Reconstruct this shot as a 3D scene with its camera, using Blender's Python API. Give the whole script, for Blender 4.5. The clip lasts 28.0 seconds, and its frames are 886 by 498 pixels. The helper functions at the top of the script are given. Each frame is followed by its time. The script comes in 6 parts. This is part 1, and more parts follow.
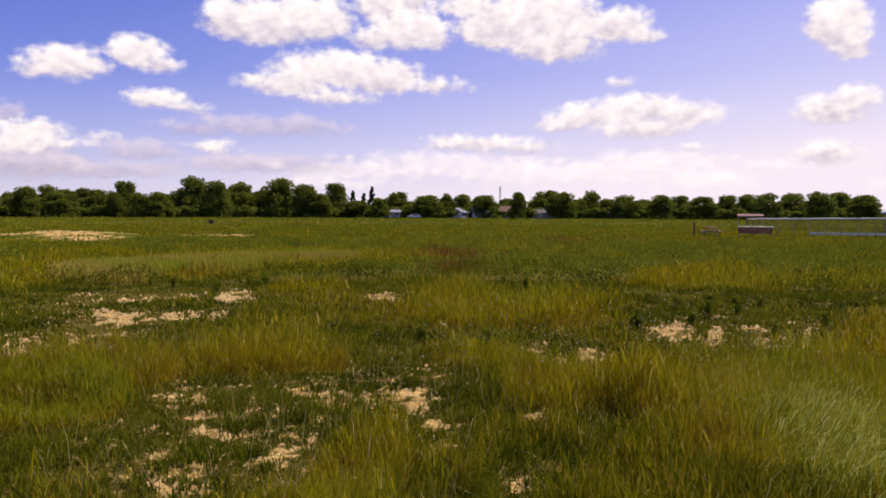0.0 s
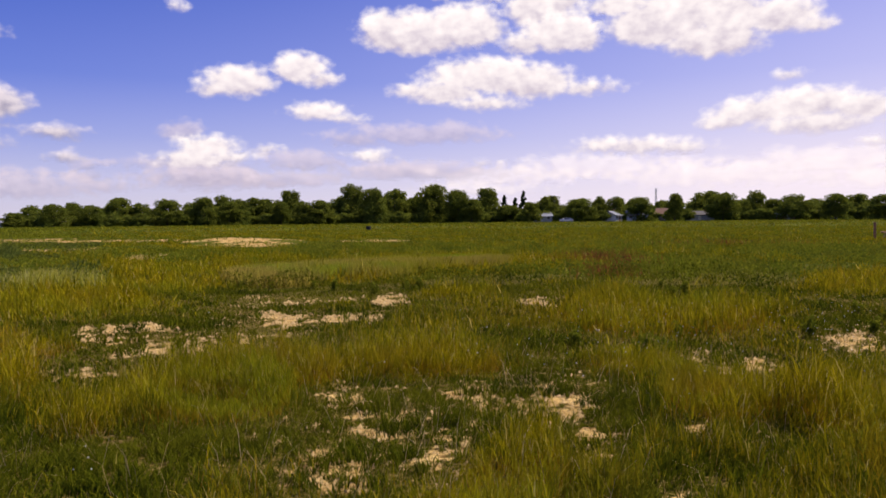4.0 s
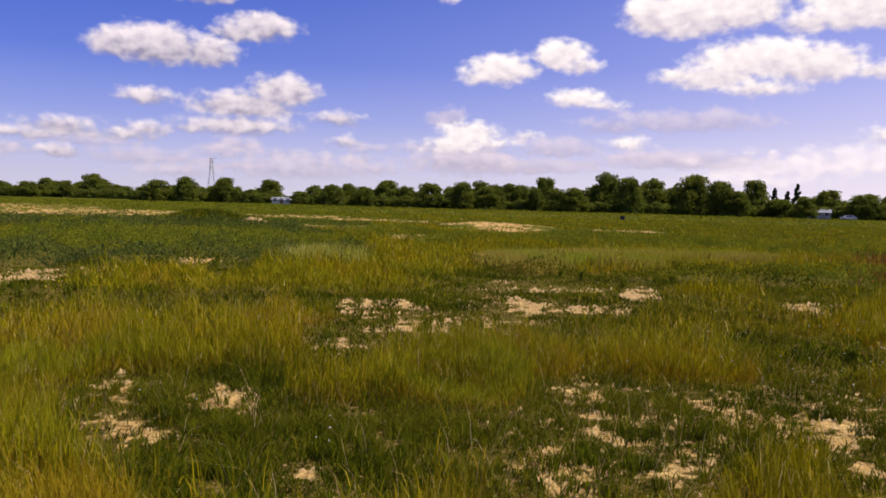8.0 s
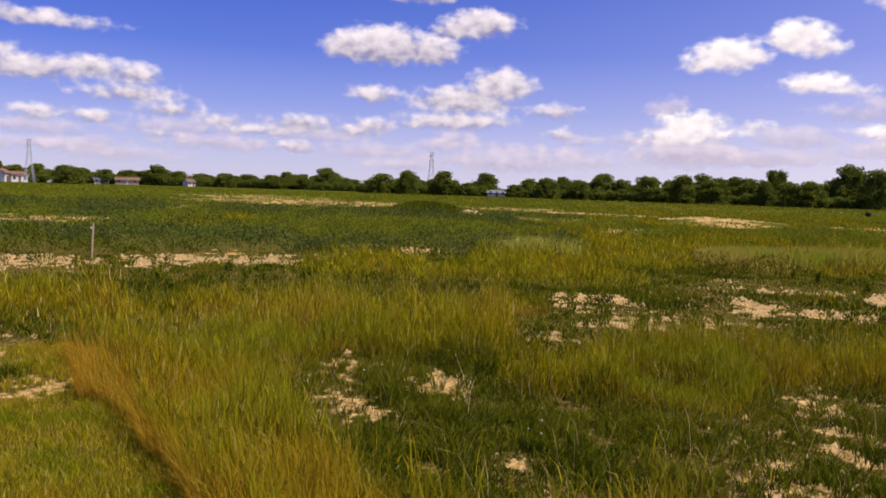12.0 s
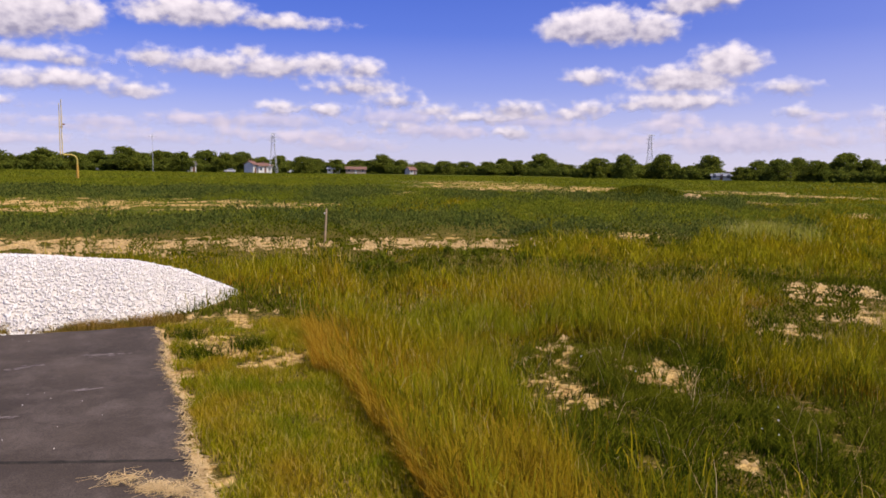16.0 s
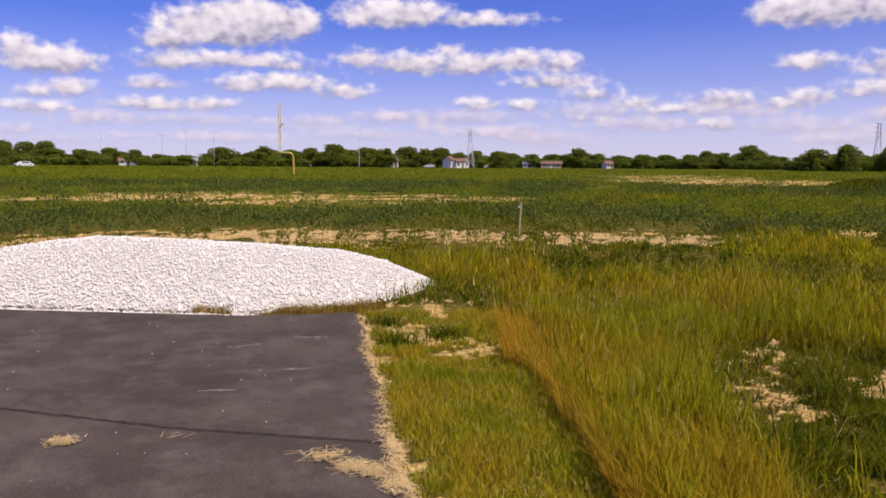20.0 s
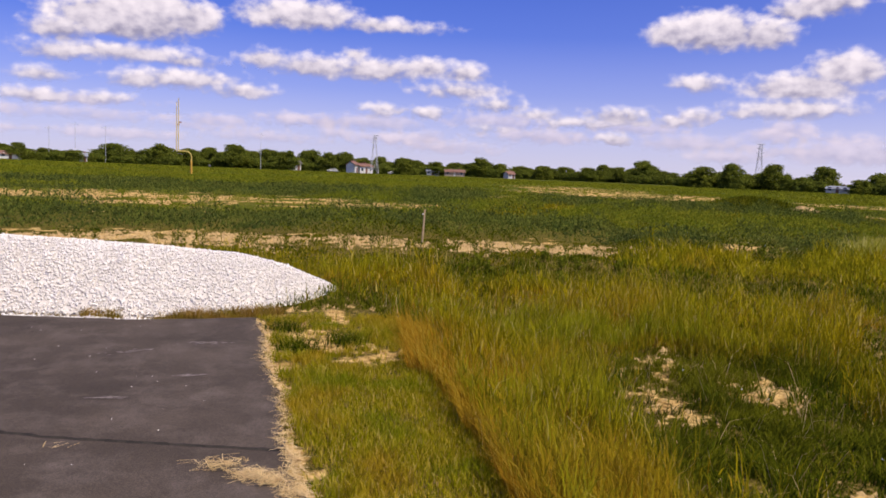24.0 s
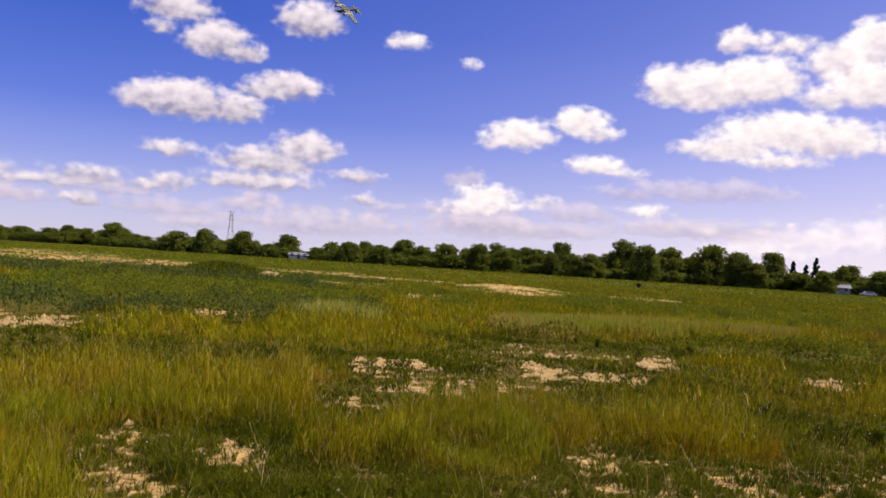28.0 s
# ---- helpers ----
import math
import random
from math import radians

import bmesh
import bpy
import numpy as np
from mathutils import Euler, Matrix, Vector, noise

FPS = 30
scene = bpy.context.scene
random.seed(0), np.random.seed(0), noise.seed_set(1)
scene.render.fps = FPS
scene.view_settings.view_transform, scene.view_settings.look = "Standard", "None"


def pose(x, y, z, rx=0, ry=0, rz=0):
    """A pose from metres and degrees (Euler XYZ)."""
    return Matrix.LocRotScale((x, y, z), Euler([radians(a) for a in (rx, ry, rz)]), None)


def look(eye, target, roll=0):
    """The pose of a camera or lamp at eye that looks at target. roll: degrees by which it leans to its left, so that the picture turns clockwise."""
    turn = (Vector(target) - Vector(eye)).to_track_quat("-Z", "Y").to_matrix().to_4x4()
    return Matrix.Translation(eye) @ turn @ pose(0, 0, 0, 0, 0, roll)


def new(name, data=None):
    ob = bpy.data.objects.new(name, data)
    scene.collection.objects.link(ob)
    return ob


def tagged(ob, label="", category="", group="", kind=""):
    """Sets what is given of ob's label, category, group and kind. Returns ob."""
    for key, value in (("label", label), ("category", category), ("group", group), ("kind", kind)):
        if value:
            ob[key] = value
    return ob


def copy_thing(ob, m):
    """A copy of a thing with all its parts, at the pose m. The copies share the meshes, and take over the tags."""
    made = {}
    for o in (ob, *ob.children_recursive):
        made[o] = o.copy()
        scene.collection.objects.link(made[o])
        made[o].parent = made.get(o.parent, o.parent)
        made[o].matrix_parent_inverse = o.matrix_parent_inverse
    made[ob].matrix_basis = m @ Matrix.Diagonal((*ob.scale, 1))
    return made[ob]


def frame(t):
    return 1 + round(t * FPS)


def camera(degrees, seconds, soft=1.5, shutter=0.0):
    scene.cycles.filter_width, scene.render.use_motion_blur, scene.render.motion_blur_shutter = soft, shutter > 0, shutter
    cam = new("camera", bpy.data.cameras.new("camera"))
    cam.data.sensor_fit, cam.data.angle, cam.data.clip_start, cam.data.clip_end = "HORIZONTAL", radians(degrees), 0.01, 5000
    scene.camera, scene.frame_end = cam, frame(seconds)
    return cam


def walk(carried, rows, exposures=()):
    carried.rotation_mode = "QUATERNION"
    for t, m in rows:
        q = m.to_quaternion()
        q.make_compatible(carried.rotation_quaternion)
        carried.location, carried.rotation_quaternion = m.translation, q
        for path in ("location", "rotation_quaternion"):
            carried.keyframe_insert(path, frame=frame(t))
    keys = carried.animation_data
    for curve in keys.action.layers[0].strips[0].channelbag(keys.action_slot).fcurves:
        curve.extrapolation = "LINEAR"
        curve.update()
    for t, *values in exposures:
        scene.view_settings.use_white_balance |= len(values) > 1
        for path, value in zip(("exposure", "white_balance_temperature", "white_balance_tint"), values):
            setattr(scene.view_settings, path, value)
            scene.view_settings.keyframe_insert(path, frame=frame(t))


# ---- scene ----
cam = camera(59.4, 28.0, 1.7)
PATH = [
    (0.0, 0.109, -0.287, 1.706, 87.38, -0.24, 0.00),
    (0.5, 0.105, -0.291, 1.714, 87.52, -0.06, 0.76),
    (1.0, 0.102, -0.274, 1.706, 87.88, 0.19, 1.68),
    (1.5, 0.099, -0.278, 1.707, 88.02, 0.53, 2.81),
    (2.0, 0.103, -0.271, 1.705, 87.85, 0.69, 4.64),
    (2.5, 0.104, -0.244, 1.700, 88.09, 0.61, 6.47),
    (3.0, 0.089, -0.228, 1.695, 87.91, 0.45, 8.05),
    (3.5, 0.088, -0.241, 1.699, 87.87, 0.57, 9.56),
    (5.5, 0.185, -0.206, 1.707, 87.09, -0.57, 17.05),
    (6.0, 0.124, -0.150, 1.701, 86.99, -0.96, 19.48),
    (6.5, 0.061, -0.124, 1.699, 85.98, -0.50, 21.47),
    (7.0, 0.054, -0.133, 1.713, 86.47, -0.98, 23.94),
    (7.5, 0.062, -0.063, 1.713, 86.51, -1.00, 26.71),
    (8.0, 0.077, 0.025, 1.712, 86.67, -1.51, 29.67),
    (8.5, 0.095, 0.097, 1.696, 86.61, -1.59, 32.77),
    (9.0, 0.092, 0.074, 1.704, 86.64, -0.53, 34.94),
    (9.5, 0.066, 0.070, 1.702, 86.61, -0.29, 36.61),
    (10.0, 0.064, 0.068, 1.700, 86.48, -0.87, 38.65),
    (10.5, 0.058, 0.044, 1.706, 86.25, -1.41, 40.43),
    (11.0, 0.057, 0.038, 1.704, 86.21, -1.63, 42.09),
    (11.5, 0.046, 0.043, 1.702, 86.07, -1.81, 43.64),
    (12.0, 0.032, 0.050, 1.699, 85.73, -1.82, 45.35),
    (12.5, 0.019, 0.058, 1.695, 85.36, -1.80, 47.15),
    (14.5, -0.025, 0.087, 1.679, 84.51, -1.10, 55.43),
    (15.0, -0.032, 0.086, 1.680, 84.24, -1.17, 57.29),
    (15.5, -0.043, 0.081, 1.678, 84.29, -0.93, 59.06),
    (16.0, -0.051, 0.082, 1.676, 84.30, -0.90, 61.04),
    (16.5, -0.061, 0.089, 1.671, 84.42, -0.71, 63.42),
    (17.0, -0.072, 0.090, 1.668, 84.17, -0.73, 65.54),
    (17.5, -0.090, 0.095, 1.663, 84.02, -0.41, 67.59),
    (18.0, -0.098, 0.100, 1.655, 84.16, -0.02, 70.18),
    (18.5, -0.102, 0.106, 1.653, 83.72, 0.08, 71.49),
    (19.0, -0.108, 0.104, 1.656, 83.54, -0.10, 72.97),
    (19.5, -0.115, 0.114, 1.654, 83.66, -0.09, 74.40),
    (20.0, -0.118, 0.108, 1.655, 83.74, -0.44, 75.30),
    (20.5, -0.111, 0.101, 1.660, 83.81, -1.32, 76.18),
    (22.5, -0.106, 0.090, 1.667, 84.20, -3.21, 72.85),
    (23.0, -0.101, 0.083, 1.660, 84.67, -3.46, 71.40),
    (23.5, -0.106, 0.084, 1.658, 84.53, -3.03, 69.71),
    (24.0, -0.115, 0.092, 1.657, 84.37, -2.37, 68.26),
    (24.5, -0.114, 0.092, 1.663, 84.41, -2.78, 67.25),
    (25.0, -0.115, 0.091, 1.662, 84.64, -3.00, 65.90),
    (25.5, -0.096, 0.098, 1.666, 84.50, -3.11, 63.08),
    (26.0, -0.074, 0.083, 1.686, 84.73, -4.31, 57.55),
    (26.5, -0.033, 0.079, 1.691, 85.97, -4.54, 54.42),
    (27.0, -0.015, 0.037, 1.682, 88.27, -4.15, 49.08),
    (27.5, -0.009, 0.089, 1.690, 88.90, -3.94, 41.04),
    (28.0, 0.022, 0.064, 1.704, 91.10, -3.60, 30.84),
]
EXPOSURES = [(0.0, 0.13, 7050, 14), (3.5, 0.1, 7050, 14), (8.0, 0.12, 7050, 14), (17.0, 0.17, 6900, 14), (25.0, 0.17, 6900, 14), (28.0, 0.16, 7050, 14)]
walk(cam, [(t, pose(*p)) for t, *p in PATH], EXPOSURES)

# ---- world, sun ----
SUN_AZ, SUN_EL = -58.0, 59.0
world = bpy.data.worlds.new("sky")
scene.world = world
world.use_nodes = True
wn = world.node_tree
sky = wn.nodes.new("ShaderNodeTexSky")
sky.sky_type, sky.sun_disc = "NISHITA", False
sky.sun_elevation, sky.sun_rotation = radians(SUN_EL), radians(-SUN_AZ)
sky.air_density, sky.dust_density, sky.ozone_density = 1.0, 0.6, 3.0
# a deep violet-blue summer sky, paler and hazier low down and towards the sun
deep = wn.nodes.new("ShaderNodeMix")
deep.data_type, deep.blend_type = "RGBA", "MULTIPLY"
deep.inputs[0].default_value, deep.inputs[7].default_value = 1.0, (0.25, 0.48, 1.45, 1)
wn.links.new(sky.outputs[0], deep.inputs[6])


def world_math(op, a, b, c=0.0):
    x = wn.nodes.new("ShaderNodeMath")
    x.operation = op
    for k, v in enumerate((a, b, c)):
        if isinstance(v, bpy.types.NodeSocket):
            wn.links.new(v, x.inputs[k])
        else:
            x.inputs[k].default_value = v
    return x.outputs[0]


aim, axes = wn.nodes.new("ShaderNodeTexCoord"), wn.nodes.new("ShaderNodeSeparateXYZ")
wn.links.new(aim.outputs["Generated"], axes.inputs[0])
sunward = world_math("ADD", world_math("MULTIPLY", axes.outputs[0], -math.sin(radians(SUN_AZ))), world_math("MULTIPLY", axes.outputs[1], math.cos(radians(SUN_AZ))))
sunward = world_math("POWER", world_math("MULTIPLY_ADD", sunward, 0.5, 0.5), 3.0)


def world_ramp(stops):
    r = wn.nodes.new("ShaderNodeValToRGB")
    for k in range(len(stops) - 2):
        r.color_ramp.elements.new(0.1)
    for e, (at, v) in zip(r.color_ramp.elements, stops):
        e.position, e.color = at, (v, v, v, 1)
    wn.links.new(axes.outputs[2], r.inputs[0])
    return r.outputs[0]


low_haze = world_ramp(((0.0, 0.62), (0.05, 0.46), (0.1, 0.23), (0.17, 0.06), (0.28, 0.0)))
sun_haze = world_ramp(((0.0, 0.8), (0.1, 0.78), (0.2, 0.6), (0.35, 0.3), (0.7, 0.0)))
haze = wn.nodes.new("ShaderNodeMix")
haze.data_type = "RGBA"
wn.links.new(world_math("MULTIPLY_ADD", sun_haze, sunward, low_haze), haze.inputs[0])
wn.links.new(deep.outputs[2], haze.inputs[6])
haze.inputs[7].default_value = (9.8, 9.2, 10.8, 1)
wn.links.new(haze.outputs[2], wn.nodes["Background"].inputs[0])
wn.nodes["Background"].inputs[1].default_value = 0.085


def polar(az, d, z=0.0):
    """The place d metres off, az degrees left of straight ahead (+y)."""
    return Vector((-math.sin(radians(az)) * d, math.cos(radians(az)) * d, z))


sun = new("sun", bpy.data.lights.new("sun", "SUN"))
sun.data.energy, sun.data.angle, sun.data.color = 4.6, radians(0.53), (1.0, 0.93, 0.8)
sun.matrix_world = look(polar(SUN_AZ, math.cos(radians(SUN_EL)) * 100, math.sin(radians(SUN_EL)) * 100), (0, 0, 0))


# ---- materials ----
def material(name, rough=0.8, metal=0.0):
    m = bpy.data.materials.new(name)
    m.use_nodes = True
    p = m.node_tree.nodes["Principled BSDF"]
    p.inputs["Roughness"].default_value, p.inputs["Metallic"].default_value = rough, metal
    return m, m.node_tree.nodes, m.node_tree.links, p


def ramp(nodes, stops):
    r = nodes.new("ShaderNodeValToRGB")
    while len(r.color_ramp.elements) < len(stops):
        r.color_ramp.elements.new(0.5)
    for e, (at, c) in zip(r.color_ramp.elements, stops):
        e.position, e.color = at, (*c, 1)
    return r


def noise_node(nodes, links, scale, detail=4.0, space="Object", rough=0.55):
    c = nodes.new("ShaderNodeTexCoord")
    n = nodes.new("ShaderNodeTexNoise")
    n.inputs["Scale"].default_value, n.inputs["Detail"].default_value, n.inputs["Roughness"].default_value = scale, detail, rough
    links.new(c.outputs[space], n.inputs["Vector"])
    return n.outputs["Fac"]


def mixed(nodes, links, fac, a, b, kind="MIX"):
    x = nodes.new("ShaderNodeMix")
    x.data_type, x.blend_type = "RGBA", kind
    for socket, v in ((x.inputs[0], fac), (x.inputs[6], a), (x.inputs[7], b)):
        if isinstance(v, bpy.types.NodeSocket):
            links.new(v, socket)
        elif isinstance(v, tuple):
            socket.default_value = (*v, 1)
        else:
            socket.default_value = v
    return x.outputs[2]


def bump(nodes, links, p, height, strength=0.4, distance=0.02):
    b = nodes.new("ShaderNodeBump")
    b.inputs["Strength"].default_value, b.inputs["Distance"].default_value = strength, distance
    links.new(height, b.inputs["Height"])
    links.new(b.outputs[0], p.inputs["Normal"])


def surface(name, base, dark, scale=6.0, rough=0.8, metal=0.0, grain=60.0, relief=0.3):
    """A worn surface: two tones in stains and grain."""
    m, n, l, p = material(name, rough, metal)
    stains = ramp(n, [(0.35, dark), (0.65, base)])
    l.new(noise_node(n, l, scale), stains.inputs[0])
    fine = noise_node(n, l, grain, 3)
    g = ramp(n, [(0.3, (0.7, 0.7, 0.7)), (0.7, (1, 1, 1))])
    l.new(fine, g.inputs[0])
    l.new(mixed(n, l, 1.0, stains.outputs[0], g.outputs[0], "MULTIPLY"), p.inputs["Base Color"])
    bump(n, l, p, fine, relief, 0.01)
    return m


def foliage(name, stops, patch=None, patch_scale=0.6, glow=0.45, patch_at=(0.4, 0.62), gloss=0.0, second=None, second_scale=1.0, stem=None, normal_up=0.0, third=None, third_scale=0.15):
    """Blades and leaves: a tone for each blade, drifts of other tones across the field, dry stems, light through the leaf."""
    m, n, l, p = material(name, 0.7)
    stops = [(at, (r, g, b * 0.7 if b < 0.05 else b)) for at, (r, g, b) in stops]
    geo = n.new("ShaderNodeNewGeometry")
    tones = ramp(n, stops)
    l.new(geo.outputs["Random Per Island"], tones.inputs[0])
    colour = tones.outputs[0]
    for tone, scale, (a, b) in ((patch, patch_scale, patch_at), (second, second_scale, (0.52, 0.66)), (third, third_scale, (0.5, 0.62))):
        if tone:
            drift = ramp(n, [(a, (0, 0, 0)), (b, (1, 1, 1))])
            l.new(noise_node(n, l, scale, 3), drift.inputs[0])
            colour = mixed(n, l, drift.outputs[0], colour, mixed(n, l, 0.65, colour, tone))
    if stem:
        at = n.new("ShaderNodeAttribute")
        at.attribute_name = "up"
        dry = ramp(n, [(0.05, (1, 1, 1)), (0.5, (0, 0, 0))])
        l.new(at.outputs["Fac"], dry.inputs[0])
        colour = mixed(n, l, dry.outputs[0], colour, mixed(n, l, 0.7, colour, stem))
    l.new(colour, p.inputs["Base Color"])
    p.inputs["Specular IOR Level"].default_value = gloss * 4
    if normal_up:
        # normals tipped upward so that all growth looks evenly lit from above
        lift = n.new("ShaderNodeVectorMath")
        lift.operation, lift.inputs[1].default_value = "ADD", (0, 0, normal_up)
        l.new(geo.outputs["Normal"], lift.inputs[0])
        unit = n.new("ShaderNodeVectorMath")
        unit.operation = "NORMALIZE"
        l.new(lift.outputs[0], unit.inputs[0])
        l.new(unit.outputs[0], p.inputs["Normal"])
    t = n.new("ShaderNodeBsdfTranslucent")
    l.new(colour, t.inputs[0])
    mix = n.new("ShaderNodeMixShader")
    mix.inputs[0].default_value = glow
    l.new(p.outputs[0], mix.inputs[1])
    l.new(t.outputs[0], mix.inputs[2])
    l.new(mix.outputs[0], n["Material Output"].inputs[0])
    return m


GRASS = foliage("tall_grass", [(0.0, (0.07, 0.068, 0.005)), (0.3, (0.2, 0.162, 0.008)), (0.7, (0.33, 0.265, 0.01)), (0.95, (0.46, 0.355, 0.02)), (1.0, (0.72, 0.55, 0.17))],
                (0.18, 0.22, 0.012), 0.4, second=(0.35, 0.215, 0.014), second_scale=0.8, stem=(0.36, 0.14, 0.012), glow=0.42, normal_up=0.5)
MEADOW = foliage("meadow_grass", [(0.0, (0.042, 0.052, 0.005)), (0.4, (0.15, 0.138, 0.008)), (0.9, (0.31, 0.24, 0.012)), (1.0, (0.54, 0.42, 0.1))],
                 (0.1, 0.128, 0.009), 0.6, second=(0.31, 0.22, 0.012), second_scale=0.3, glow=0.4, normal_up=0.7, third=(0.045, 0.08, 0.006), third_scale=0.21)
WEED = foliage("green_weeds", [(0.0, (0.018, 0.03, 0.004)), (0.5, (0.062, 0.082, 0.007)), (1.0, (0.16, 0.165, 0.016))], (0.14, 0.135, 0.011), 0.4, glow=0.4, second=(0.018, 0.034, 0.005), second_scale=0.9, normal_up=0.8)
BUSH = foliage("bushy_weeds", [(0.0, (0.07, 0.1, 0.012)), (0.5, (0.12, 0.148, 0.016)), (1.0, (0.21, 0.225, 0.028))], (0.23, 0.22, 0.02), 0.7, glow=0.4, second=(0.05, 0.075, 0.014), second_scale=0.6, normal_up=0.9)
DARK_BUSH = foliage("dark_bushy_weeds", [(0.0, (0.04, 0.06, 0.018)), (0.5, (0.075, 0.1, 0.026)), (1.0, (0.15, 0.17, 0.045))], (0.16, 0.165, 0.03), 0.8, patch_at=(0.48, 0.66), glow=0.4, second=(0.032, 0.052, 0.018), second_scale=0.5, normal_up=0.9)
CROP = foliage("far_green_field", [(0.0, (0.12, 0.145, 0.015)), (0.5, (0.155, 0.178, 0.018)), (1.0, (0.19, 0.207, 0.024))], (0.19, 0.185, 0.016), 0.07, glow=0.4, second=(0.08, 0.115, 0.014), second_scale=0.2, normal_up=1.2)
MOWN = foliage("mown_grass", [(0.0, (0.17, 0.19, 0.008)), (0.5, (0.39, 0.35, 0.014)), (0.87, (0.56, 0.42, 0.05)), (1.0, (0.66, 0.5, 0.16))],
               (0.5, 0.31, 0.025), 1.3, patch_at=(0.5, 0.66), second=(0.19, 0.25, 0.008), second_scale=2.2)
PALE = foliage("pale_grass", [(0.0, (0.22, 0.23, 0.014)), (0.5, (0.42, 0.38, 0.05)), (1.0, (0.68, 0.6, 0.24))], (0.3, 0.31, 0.03), 0.8, normal_up=0.5)
SEED = foliage("seed_heads", [(0.0, (0.3, 0.22, 0.04)), (0.7, (0.44, 0.33, 0.08)), (1.0, (0.62, 0.5, 0.2))], glow=0.4)
STRAW = foliage("straw", [(0.0, (0.46, 0.31, 0.13)), (1.0, (0.76, 0.58, 0.31))], glow=0.15)
LEAF = foliage("leaves", [(0.0, (0.08, 0.1, 0.02)), (0.6, (0.145, 0.165, 0.032)), (1.0, (0.23, 0.235, 0.045))], (0.1, 0.15, 0.03), 0.12, 0.45, normal_up=0.5)
NEEDLE = foliage("needles", [(0.0, (0.018, 0.03, 0.016)), (1.0, (0.045, 0.065, 0.03))], glow=0.1)
BARK = surface("bark", (0.12, 0.085, 0.055), (0.05, 0.035, 0.022), 3)
WHITE = surface("white_paint", (0.8, 0.79, 0.76), (0.68, 0.67, 0.63), 1.5, 0.6)
BEIGE = surface("beige_siding", (0.45, 0.37, 0.28), (0.36, 0.29, 0.21), 1.5, 0.7)
GREY = surface("grey_siding", (0.42, 0.45, 0.5), (0.33, 0.36, 0.4), 1.5, 0.7)
ROOF = surface("dark_shingles", (0.13, 0.115, 0.11), (0.07, 0.06, 0.058), 3)
ROOF_RED = surface("brown_shingles", (0.26, 0.13, 0.09), (0.15, 0.075, 0.05), 3)
ROOF_GREY = surface("grey_shingles", (0.3, 0.32, 0.36), (0.2, 0.21, 0.24), 3)
YELLOW = surface("yellow_paint", (0.85, 0.66, 0.16), (0.7, 0.5, 0.1), 2, 0.5)
STEEL = surface("galvanised_steel", (0.72, 0.72, 0.74), (0.58, 0.58, 0.6), 1, 0.6, 0.1)
WOOD = surface("weathered_wood", (0.5, 0.36, 0.22), (0.33, 0.22, 0.12), 8)
RED_WOOD = surface("reddish_wood", (0.36, 0.16, 0.08), (0.22, 0.09, 0.045), 6)
DARK = surface("dark_rubber", (0.03, 0.03, 0.032), (0.015, 0.015, 0.014), 8, 0.9)
STONE = surface("white_limestone", (0.88, 0.84, 0.78), (0.74, 0.69, 0.62), 18, 0.9, grain=120)
# darker tone than the stones, so the gaps between them read as shaded
STONE_BED = surface("darker_limestone", (0.74, 0.69, 0.62), (0.58, 0.53, 0.46), 12, 0.95)
BOARD = surface("bleached_board", (0.86, 0.82, 0.66), (0.7, 0.66, 0.5), 3)
GLASS, *_, gp = material("window_glass", 0.3)
gp.inputs["Base Color"].default_value = (0.03, 0.04, 0.05, 1)


def ground_material():
    m, n, l, p = material("field_soil", 1.0)
    p.inputs["Specular IOR Level"].default_value = 0.03
    at = n.new("ShaderNodeAttribute")
    at.attribute_name = "bare"
    far = n.new("ShaderNodeAttribute")
    far.attribute_name = "turf"
    sand = ramp(n, [(0.3, (0.33, 0.2, 0.065)), (0.5, (0.6, 0.4, 0.145)), (0.72, (0.75, 0.53, 0.21))])
    l.new(noise_node(n, l, 2.2, 8), sand.inputs[0])
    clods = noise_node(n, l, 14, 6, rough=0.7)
    # gaps between clods are shaded in the colour, where the bump lies low
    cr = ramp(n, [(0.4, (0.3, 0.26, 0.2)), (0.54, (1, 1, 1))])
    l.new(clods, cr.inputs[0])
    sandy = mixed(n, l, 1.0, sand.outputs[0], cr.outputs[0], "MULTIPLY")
    soil = ramp(n, [(0.4, (0.04, 0.04, 0.006)), (0.52, (0.13, 0.095, 0.02)), (0.66, (0.32, 0.22, 0.08))])
    l.new(noise_node(n, l, 22, 8, rough=0.7), soil.inputs[0])
    turf = ramp(n, [(0.3, (0.04, 0.058, 0.007)), (0.5, (0.08, 0.092, 0.009)), (0.68, (0.13, 0.115, 0.012))])
    l.new(noise_node(n, l, 0.06, 10, rough=0.65), turf.inputs[0])
    low = mixed(n, l, far.outputs["Fac"], soil.outputs[0], turf.outputs[0])
    edge = n.new("ShaderNodeMath")
    edge.operation = "MULTIPLY"
    l.new(at.outputs["Fac"], edge.inputs[0])
    rag = n.new("ShaderNodeMath")
    rag.operation, rag.inputs[1].default_value = "MULTIPLY_ADD", 2.0
    rag.inputs[2].default_value = 0.0
    l.new(noise_node(n, l, 3.5, 8, rough=0.65), rag.inputs[0])
    l.new(rag.outputs[0], edge.inputs[1])
    step = ramp(n, [(0.55, (0, 0, 0)), (0.8, (1, 1, 1))])
    l.new(edge.outputs[0], step.inputs[0])
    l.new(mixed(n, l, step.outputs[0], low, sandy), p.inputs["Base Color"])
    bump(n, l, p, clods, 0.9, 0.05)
    return m


